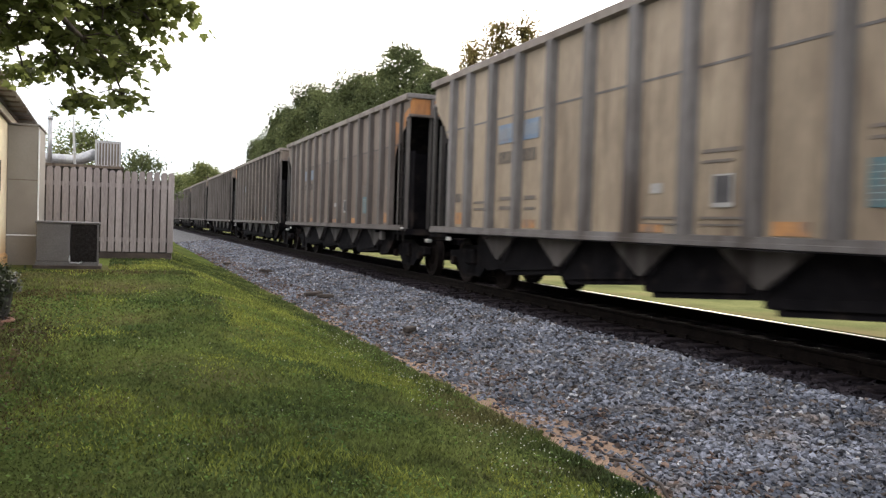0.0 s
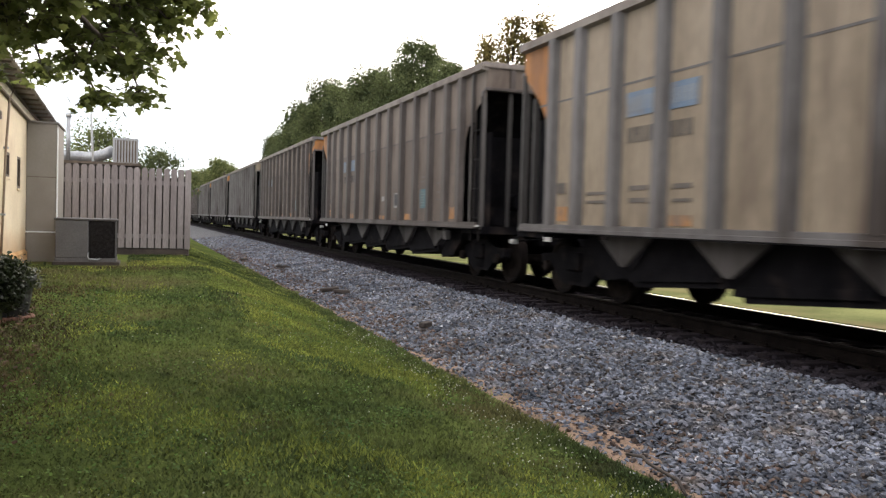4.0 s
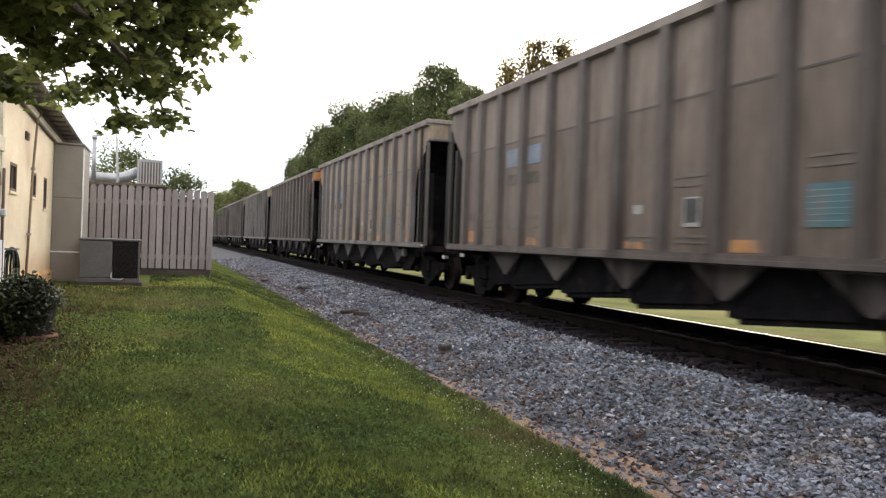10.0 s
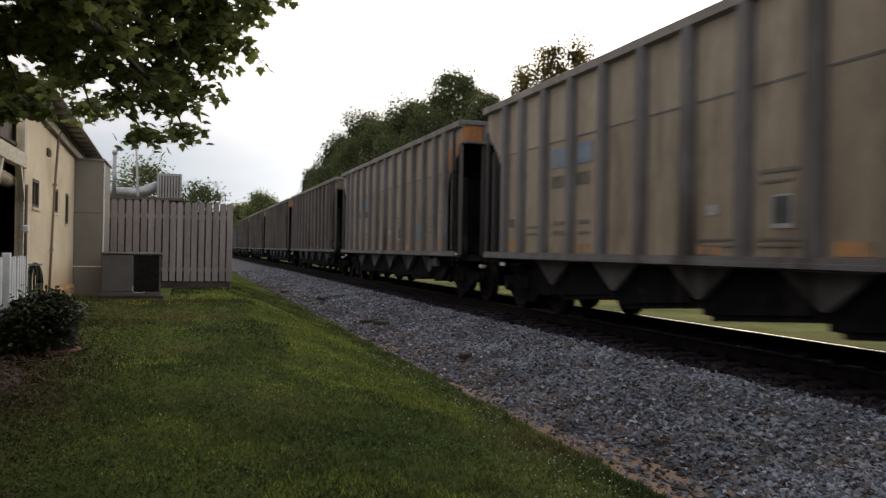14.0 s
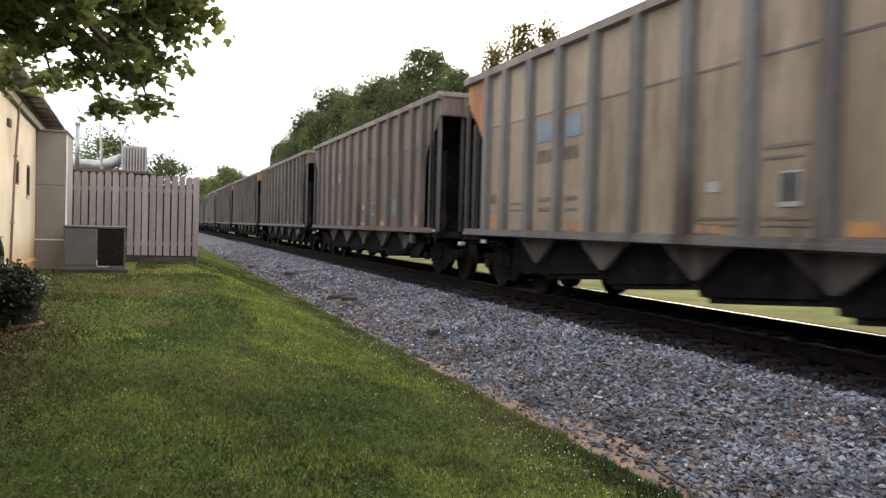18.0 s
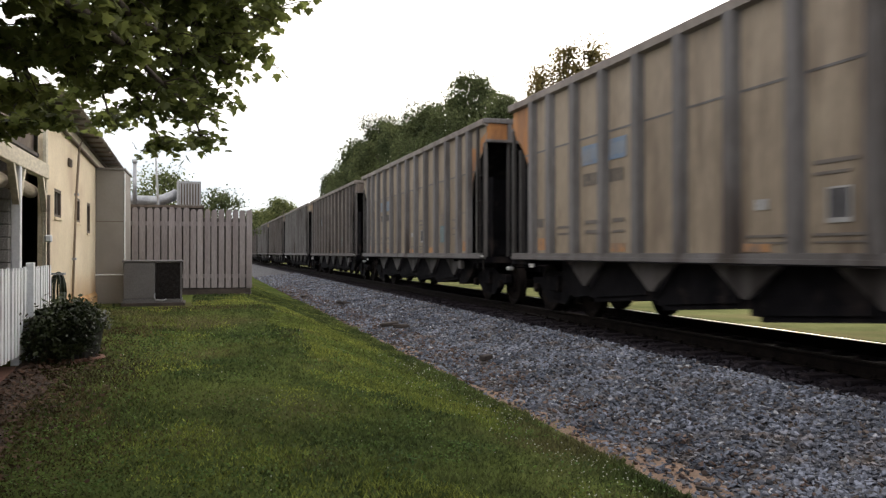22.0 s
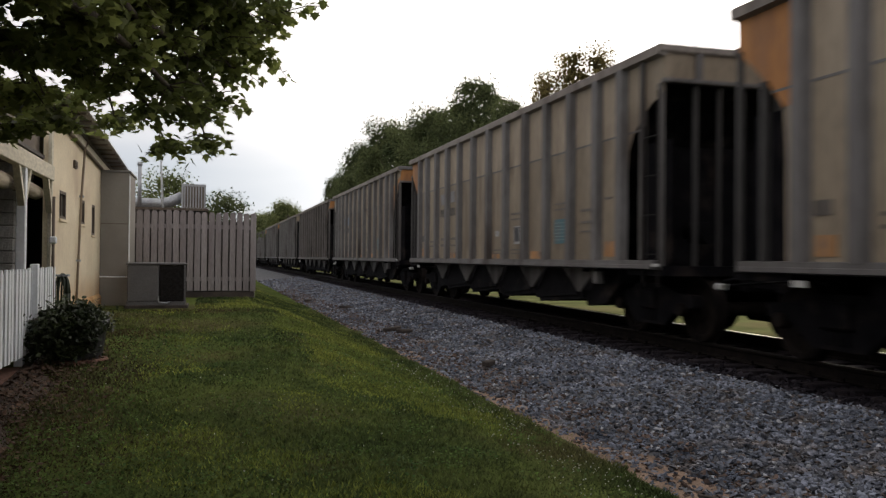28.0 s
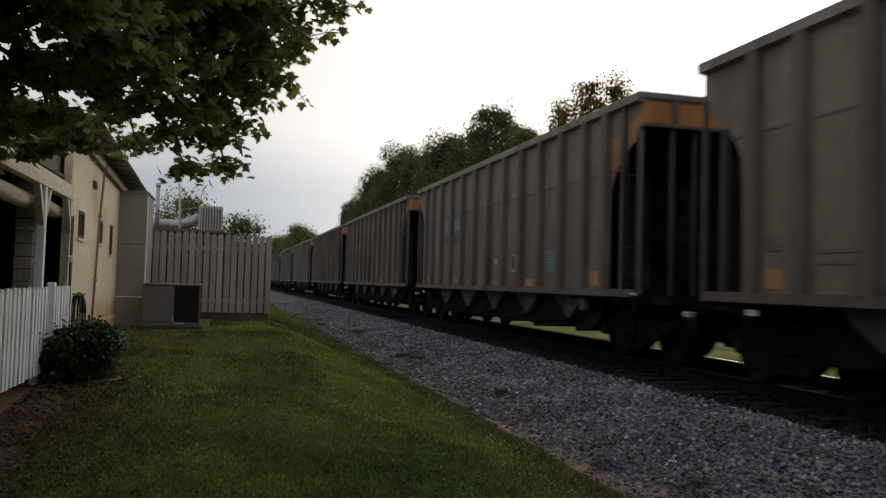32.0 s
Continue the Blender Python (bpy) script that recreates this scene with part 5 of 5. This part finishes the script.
# the farthest trees take the pale leaf colour in place of haze
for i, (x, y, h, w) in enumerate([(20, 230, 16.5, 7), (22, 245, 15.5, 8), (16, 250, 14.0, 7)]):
    woodland_tree(x, y, h, w, 16000, 90 + i, PALELEAF, leaf=0.5, label="distant leafy tree at the line's far end, its leaves paled for haze")
woodland_tree(-1.5, 33, 4.15, 1.8, 5200, 101, PALELEAF, 0.12, 0.35, "small leafy tree behind the flat-roofed annex", 0.9)
woodland_tree(0.7, 36, 3.6, 1.8, 4800, 102, FARLEAF, 0.12, 0.4, "small leafy tree behind the flat-roofed annex", 0.8)


def potted_bush():
    rng = random.Random(21)
    pb = thing("potted_shrub", "dense dark shrub spilling from a tall dark tapered planter", "shrub")
    cx, cy = -1.33, 9.75
    g = ground_z(cx, cy)
    bm = bmesh.new()
    prof = [(0.235, -0.02), (0.255, 0.10), (0.285, 0.30), (0.300, 0.38), (0.315, 0.385), (0.32, 0.43), (0.29, 0.43), (0.275, 0.34), (0.02, 0.33)]
    rings = [[bm.verts.new((cx + r * math.cos(a), cy + r * math.sin(a), g + z)) for a in [2 * math.pi * q / 24 for q in range(24)]] for r, z in prof]
    for ra, rb in zip(rings, rings[1:]):
        for q in range(24):
            bm.faces.new((ra[q], ra[(q + 1) % 24], rb[(q + 1) % 24], rb[q]))
    bm.faces.new(rings[0]), bm.faces.new(rings[-1])
    bmesh.ops.recalc_face_normals(bm, faces=bm.faces)
    part("planter", bm, POT, pb)
    bm = bmesh.new()
    rod(bm, (cx, cy, g - 0.03), (cx, cy, g + 0.015), 0.33, 0.30, sides=18)
    part("saucer", bm, BRICK, pb, "red-brown clay ring at the foot")
    bm = bmesh.new()
    spots = []
    root = Vector((cx - 0.06, cy - 0.04, g + 0.36))
    for i in range(150):
        a, e = rng.uniform(0, 2 * math.pi), rng.uniform(-0.1, 1.4)
        d = Vector((math.cos(a) * math.cos(e) * 0.36, math.sin(a) * math.cos(e) * 0.36, math.sin(e) * 0.21)) * rng.uniform(0.75, 1.15)
        end = root + d
        if i % 2:       # shoots that hang over the wall side of the planter
            end = root + Vector((rng.uniform(-0.50, 0.12), rng.uniform(-0.42, -0.1), rng.uniform(-0.34, 0.10)))
            if i % 4 == 1:
                end = root + Vector((rng.uniform(-0.30, 0.34), rng.uniform(-0.40, -0.24), rng.uniform(-0.26, 0.10)))
        tube(bm, [tuple(root), tuple(root.lerp(end, 0.6) + Vector((0, 0, 0.06))), tuple(end)], 0.008, 4, 0.4)
        for _ in range(80):
            spots.append(tuple(root.lerp(end, rng.uniform(0.5, 1.05)) + Vector((rng.gauss(0, 0.05), rng.gauss(0, 0.05), rng.gauss(0, 0.045)))))
    part("woody_stem", bm, BARK, pb)
    leaves("foliage", spots, 0.052, BUSHLEAF, pb, OVAL, 5, 0.0, 0.7)


potted_bush()


# ---- grass, stones and litter ----
def lawn_blades():
    rng = np.random.default_rng(7)
    n = 480000
    y = 2.0 + 28.0 * rng.random(n) ** 2.1
    y -= rng.exponential(1.3, n) * (y < 2.7)
    x = rng.uniform(-1, 1, n) * (2.2 + 0.35 * y) + 0.25
    y = np.concatenate([y, rng.uniform(-7.0, 2.3, 150000)])
    x = np.concatenate([x, rng.uniform(-7.0, 3.3, 150000)])
    n = len(x)
    worn = np.array([noise.noise((b * 0.62, 0.0, 2.0)) for b in y])
    edge = 3.15 - 0.16 * worn + 0.08 * np.sin(y * 1.9) + 0.07 * np.sin(y * 5.3 + 1) + 0.04 * np.sin(y * 13.0) + rng.normal(0, 0.11, n)
    keep = (x < edge) & ((x > WX + 0.15) | (y < 3.4)) & ~((y > 14.9) & (x < 1.05) & (y < 19.3) & (x < -0.2)) & ~((y > 18.9) & (x < 1.05))
    x, y = x[keep], y[keep]
    n = len(x)
    gz = np.array([ground_z(a, b) for a, b in zip(x, y)])
    az, lean = rng.uniform(0, 2 * np.pi, n), rng.uniform(0.3, 1.6, n)
    patch = 0.8 + 0.35 * np.sin(x * 1.7 + 0.6 * np.sin(y * 1.1)) * np.sin(y * 1.3 + 1.0)
    h = rng.uniform(0.014, 0.036, n) * patch * (1 + 0.02 * np.maximum(y, 0))
    w = rng.uniform(0.003, 0.006, n) * (1 + 0.14 * np.maximum(y, 0) + 0.9 * (y < 2.0))
    dx, dy = np.cos(az), np.sin(az)
    v = np.empty((n, 3, 3))
    v[:, 0] = np.stack([x - dy * w, y + dx * w, gz - 0.004], 1)
    v[:, 1] = np.stack([x + dy * w, y - dx * w, gz - 0.004], 1)
    v[:, 2] = np.stack([x + dx * h * lean, y + dy * h * lean, gz + h], 1)
    # two grasses in drifts: the pale one is thickest on the slope towards the track
    drift = np.array([noise.noise((a * 0.8, b * 0.42, 1.0)) + 0.6 * noise.noise((a * 2.3, b * 1.5, 6.0)) for a, b in zip(x, y)])
    pale = drift + 0.55 * np.exp(-((x - 2.0) / 1.1) ** 2 - ((y - 11.5) / 5.5) ** 2) + rng.normal(0, 0.16, n) > 0.22
    dry = (1.1 * np.exp(-((x + 1.3) / 0.85) ** 2) * (y < 12) + 0.9 * np.exp(-((x - 0.2) / 1.4) ** 2 - ((y - 14.3) / 0.9) ** 2) + 0.5 * drift + rng.normal(0, 0.25, n)) > 0.72
    pale &= ~dry
    for name, mask, mat, label in (("lawn_grass", ~pale & ~dry, BLADE, "short deep-green grass blades of the lawn"), ("dry_lawn_grass", dry, DRY_BLADE, "thin dry brown grass near the building"), ("pale_lawn_grass", pale, PALE_BLADE, "drifts of pale yellow-green grass blades in the lawn")):
        w3 = v[mask]
        k = len(w3)
        ob = soup(name, w3.reshape(-1, 3).tolist(), np.arange(k * 3).reshape(-1, 3).tolist(), mat)
        tagged(ob, label, "grass", kind="stuff")


def edge_fringe():
    """Longer ragged grass and weeds that creep from the lawn over the bare edge."""
    rng = np.random.default_rng(23)
    n = 26000
    y = 2.2 + 26.0 * rng.random(n) ** 1.7
    tuft = np.array([noise.noise((b * 1.1, 3.0, 9.0)) + 0.6 * noise.noise((b * 4.0, 1.0, 9.0)) for b in y])
    x = 3.0 + 0.26 * tuft - np.abs(rng.normal(0, 0.16, n)) + 0.06
    az, h = rng.uniform(0, 2 * np.pi, n), rng.uniform(0.02, 0.065, n)
    gz = np.array([ground_z(a, b) for a, b in zip(x, y)]) + 0.004
    w = rng.uniform(0.003, 0.006, n) * (1 + 0.12 * y)
    dx, dy = np.cos(az), np.sin(az)
    v = np.empty((n, 3, 3))
    v[:, 0] = np.stack([x - dy * w, y + dx * w, gz], 1)
    v[:, 1] = np.stack([x + dy * w, y - dx * w, gz], 1)
    v[:, 2] = np.stack([x + dx * h * 0.9, y + dy * h * 0.9, gz + h], 1)
    ob = soup("edge_grass", v.reshape(-1, 3).tolist(), np.arange(n * 3).reshape(-1, 3).tolist(), BLADE)
    tagged(ob, "ragged longer grass along the lawn's bare edge", "grass", kind="stuff")


def shape_stone(rng):
    """A low angular stone: a jittered cube with its corners cut."""
    bm = bmesh.new()
    pts = [Vector((rng.uniform(-1, 1), rng.uniform(-1, 1), rng.uniform(-0.8, 0.8))).normalized() * rng.uniform(0.8, 1.1) for _ in range(9)]
    for p in pts:
        bm.verts.new((p.x, p.y * 0.8, p.z * 0.62))
    res = bmesh.ops.convex_hull(bm, input=bm.verts)
    bmesh.ops.delete(bm, geom=[g for g in res["geom_interior"] if isinstance(g, bmesh.types.BMVert)], context="VERTS")
    bm.normal_update()
    return bm


def clay_reach(y):
    """How far the bare clay spreads under the lawn's edge and out over the stones at y."""
    worn = clamp01(0.35 + 1.7 * noise.noise((y * 0.62, 0.0, 2.0)) + (0.25 if y < 7.5 else 0.0))
    w1 = 0.05 + 0.17 * worn + 0.07 * noise.noise((y * 4, 1, 2))
    w2 = 0.05 + (0.34 if y < 7.5 else 0.26) * worn + 0.14 * noise.noise((y * 3, 7, 2))
    return w1, max(0.02, w2)


def stones():
    r = random.Random(9)
    shapes = []
    for _ in range(10):
        bm = shape_stone(r)
        bm.verts.ensure_lookup_table()
        shapes.append((np.array([v.co[:] for v in bm.verts]), [[v.index for v in f.verts] for f in bm.faces], bm))
    rng = np.random.default_rng(4)

    def scatter(name, n, x0, x1, ypow, y0, y1, mat, size, label, lift=0.3, thin=0.34):
        y = y0 + (y1 - y0) * rng.random(n) ** ypow
        x = rng.uniform(x0, x1, n)
        if x0 < 3.3:      # the stones thin out over the bare clay
            bare = np.array([3.19 + clay_reach(b)[1] for b in y])
            keep = (x > bare + rng.normal(0, 0.13, n)) | (rng.random(n) < thin)
            x, y = x[keep], y[keep]
            n = len(x)
        verts, faces, at = [], [], 0
        s = size * rng.uniform(0.5, 1.6, n) * (1 + 0.022 * y)
        e = rng.uniform(0, 2 * np.pi, (n, 3))
        for i in range(n):
            vs, fs, _ = shapes[i % len(shapes)]
            ca, sa, cb, sb = math.cos(e[i, 0]), math.sin(e[i, 0]), math.cos(e[i, 1] * 0.12), math.sin(e[i, 1] * 0.12)
            m = np.array([[ca, -sa, 0], [sa, ca, 0], [0, 0, 1]]) @ np.array([[cb, 0, sb], [0, 1, 0], [-sb, 0, cb]])
            verts.append(vs @ m.T * s[i] + (x[i], y[i], max(bed_z(min(max(x[i], 3.3), 11.8)), ground_z(x[i], y[i]) + 0.012 if x[i] < 3.4 else -1) + s[i] * lift * rng.uniform(-0.2, 1.4)))
            faces += [[q + at for q in f] for f in fs]
            at += len(vs)
        ob = soup(name, np.concatenate(verts).tolist(), faces, mat)
        return tagged(ob, label, "ballast", kind="stuff")

    scatter("ballast_stones", 66000, 3.22, 5.95, 2.1, 2.2, 56.0, STONE, 0.0235, "loose blue-grey angular ballast stones")
    scatter("pale_ballast_stones", 6000, 3.22, 5.9, 2.1, 2.2, 56.0, STONE_PALE, 0.021, "pale ballast stones among the grey ones", 0.5)
    scatter("brown_ballast_stones", 8500, 3.22, 5.95, 2.1, 2.2, 56.0, STONE_WARM, 0.0235, "rust-brown ballast stones among the grey ones", 0.4)
    scatter("fouled_stones", 13000, 5.85, 9.3, 1.6, 2.0, 26.0, FOULED_SHADED, 0.036, "oily ballast stones among the sleepers, darkened for the train's shade")
    scatter("near_ballast_stones", 9000, 3.22, 5.95, 1.0, -5.0, 2.3, STONE, 0.030, "loose grey angular ballast stones beside the track")
    scatter("stray_stones", 4200, 3.02, 3.55, 1.4, 2.2, 30.0, STONE, 0.017, "stray stones strewn along the lawn's edge", 0.6, 0.5)
    scatter("rusty_edge_stones", 5200, 3.12, 3.95, 1.5, 2.2, 40.0, STONE_RUST, 0.020, "small red-brown stones and bark along the lawn's edge", 0.7, 0.45)
    # the nearest ones singly
    meshes = []
    for vs, fs, bm in shapes:
        me = bpy.data.meshes.new("ballast_stone")
        bm.to_mesh(me)
        bm.free()
        me.materials.append(STONE_ONE)
        meshes.append(me)
    for i in range(300):
        o = new("ballast_stone", meshes[i % 10])
        x, y = r.uniform(3.3, 5.3), r.uniform(3.2, 6.4)
        s = r.uniform(0.02, 0.042)
        o.parent = ballast_shoulder
        o.matrix_basis = pose(x, y, bed_z(x) + 0.55 * s + 0.02, r.uniform(-25, 25), r.uniform(-25, 25), r.uniform(0, 360)) @ Matrix.Diagonal((s, s, s, 1))


def clay_strip():
    """Bare clay and grit showing unevenly along the lawn's edge."""
    n, m = 220, 6
    vs, fs = [], []
    for i in range(n + 1):
        y = lerp(2.2, 30.0, (i / n) ** 1.6)
        w1, w2 = clay_reach(y)
        for j in range(m + 1):
            x = lerp(3.19 - w1, 3.19 + w2, j / m)
            base = max(ground_z(x, y), bed_z(x) if x > 3.25 else -9)
            vs.append((x, y, base + (0.016 + 0.012 * noise.noise((x * 9, y * 9, 4)) if 0 < j < m else -0.01)))
    for i in range(n):
        for j in range(m):
            b = i * (m + 1) + j
            fs.append((b, b + 1, b + m + 2, b + m + 1))
    tagged(soup("bare_soil", vs, fs, CLAY, smooth=True), "bare reddish clay between lawn and stones", "soil", kind="structure")


def mulch_bed():
    n, m = 34, 8
    vs, fs = [], []
    for i in range(n + 1):
        y = lerp(3.6, 10.3, i / n)
        outer = -1.36 + 0.16 * noise.noise((y * 0.9, 2.0, 7.0)) - 0.28 * ease((y - 8.0) / 2.0)
        for j in range(m + 1):
            x = lerp(WX + 0.04, outer, j / m)
            edge = 1.0 if j < m else 0.0
            vs.append((x, y, ground_z(x, y) + 0.028 * edge - 0.01 + 0.012 * noise.noise((x * 6, y * 6, 1))))
    for i in range(n):
        for j in range(m):
            b = i * (m + 1) + j
            fs.append((b, b + 1, b + m + 2, b + m + 1))
    tagged(soup("mulch_bed", vs, fs, MULCH, smooth=True), "dark red-brown mulch bed beside the porch", "soil", kind="structure")


def clover_tufts():
    r = random.Random(77)
    spots = []
    for _ in range(420):
        y = 2.6 + 9.0 * r.random() ** 1.5
        x = r.uniform(-1.3, 3.0)
        for _ in range(r.randint(14, 34)):
            a, b = x + r.gauss(0, 0.10), y + r.gauss(0, 0.10)
            if a < 3.1:
                spots.append((a, b, ground_z(a, b) + r.uniform(0.03, 0.06)))
    ob = leaves("clover_leaves", spots, 0.026, CLOVER_LEAF, None, OVAL, 12, -0.1, 0.3)
    tagged(ob, "patches of low clover leaves in the lawn", "clover", kind="stuff")


def small_litter():
    r = random.Random(31)
    verts, faces = [], []
    clumps = [(2.95 - abs(r.gauss(0, 0.32)), 3.0 + 8.5 * r.random() ** 1.3) for _ in range(46)]
    for i in range(620):
        if r.random() < 0.8:
            cx, cy = r.choice(clumps)
            x, y = min(3.05, cx + r.gauss(0, 0.11)), cy + r.gauss(0, 0.22)
        else:
            x, y = r.uniform(-1.0, 2.9), 3.0 + 9 * r.random() ** 1.6
        z = ground_z(x, y) + 0.035 + r.uniform(0, 0.015)
        s, b = r.uniform(0.0035, 0.007), len(verts)
        for v in ((1, 0, 0), (-1, 0, 0), (0, 1, 0), (0, -1, 0), (0, 0, 1), (0, 0, -1)):
            verts.append((x + v[0] * s, y + v[1] * s, z + v[2] * s))
        faces += [(b + p, b + q, b + t) for p, q, t in ((0, 2, 4), (2, 1, 4), (1, 3, 4), (3, 0, 4), (2, 0, 5), (1, 2, 5), (3, 1, 5), (0, 3, 5))]
    tagged(soup("clover_flowers", verts, faces, CLOVER), "scattered white clover flowers in the lawn", "flowers", kind="stuff")
    spots = [(-1.75 + abs(r.gauss(0, 0.36)), r.uniform(3.8, 10.2)) for _ in range(2600)]
    leaves("leaf_litter", [(x, y, ground_z(x, y) + 0.03 + r.uniform(0, 0.02)) for x, y in spots], 0.045, LITTER, None, OVAL, 8, 0.0, 0.25)
    tagged(bpy.data.objects["leaf_litter"], "brown dead leaves and mulch beside the porch", "leaf litter", kind="stuff")
    for i, (x, y, ln, rz) in enumerate([(3.80, 17.3, 0.42, 20), (3.90, 16.6, 0.34, -15), (4.0, 24.6, 0.50, 30), (3.9, 11.3, 0.22, 40), (3.5, 30.0, 0.60, 60)]):
        st = thing("timber_scrap", "dark broken scrap of timber lying on the stones", "scrap")
        bm = boxes((-ln / 2, ln / 2, -0.055, 0.055, 0, 0.075), bev=0.015)
        p = part("splinter", bm, DARKWOOD, st)
        st.matrix_basis = pose(x, y, bed_z(max(x, 3.3)) + 0.03, r.uniform(-6, 6), r.uniform(-6, 6), rz)
    cab = thing("old_cable", "short dark length of old cable at the stones' edge", "cable")
    bm = bmesh.new()
    tube(bm, [(3.05, 4.05, 0.03), (3.10, 4.2, 0.07), (3.14, 4.38, 0.055), (3.12, 4.55, 0.075), (3.20, 4.72, 0.06), (3.17, 4.88, 0.04)], 0.011, 8)
    part("cable", bm, DARKWOOD, cab)


lawn_blades()
edge_fringe()
stones()
clay_strip()
mulch_bed()
clover_tufts()
small_litter()


def far_verge():
    """The open grass beyond the track, longer and paler than the lawn."""
    xs, ys = [11.9, 13, 15, 18, 22, 30], [-40 + 6 * i for i in range(50)]
    vs = [(x + 0.3 * noise.noise((y * 0.3, x, 2.0)), y, -0.012 + 0.03 * noise.noise((x * 0.4, y * 0.4, 8.0)) * (x > 12.5)) for y in ys for x in xs]
    n = len(xs)
    fs = [(j * n + i, j * n + i + 1, (j + 1) * n + i + 1, (j + 1) * n + i) for j in range(len(ys) - 1) for i in range(n - 1)]
    tagged(soup("verge", vs, fs, VERGE, smooth=True), "open pale grass verge beyond the track", "grass", kind="structure")


far_verge()

# ---- distant poles and wires ----
def pole(x, y, h):
    p = thing("utility_pole", "distant timber utility pole with a crossarm", "pole")
    bm = bmesh.new()
    rod(bm, (x, y, -0.05), (x, y, h), 0.16, 0.11, sides=8)
    part("pole_shaft", bm, BARK, p)
    part("crossarm", boxes((x - 1.1, x + 1.1, y - 0.06, y + 0.06, h - 0.7, h - 0.56)), BARK, p)


pole(17.0, 185, 11.0)


def spin_wheels(k, car):
    """The wheels turn while their car is near the camera; each row turns them by less than a quarter."""
    near = [f / 30 for f in range(0, 961) if -10 < travelled(f / 30) + CAR * k - HALF < 34]
    if not near:
        return
    times = ([0.0] if near[0] > 0.2 else []) + near + ([32.0] if near[-1] < 31.8 else [])
    for o in car.children_recursive:
        if o.name.startswith("wheelset"):
            spot = o.matrix_basis.translation.copy()
            walk(o, [(t, Matrix.Translation(spot) @ Matrix.Rotation(-(travelled(min(max(t, near[0]), near[-1])) - travelled(near[0])) / 0.46, 4, "X")) for t in times])


def motions():
    """The train rolls away along the track."""
    for k, car in CARS.items():
        walk(car, [(t, car_pose(k, t)) for t in range(0, 33)])
        spin_wheels(k, car)


motions()
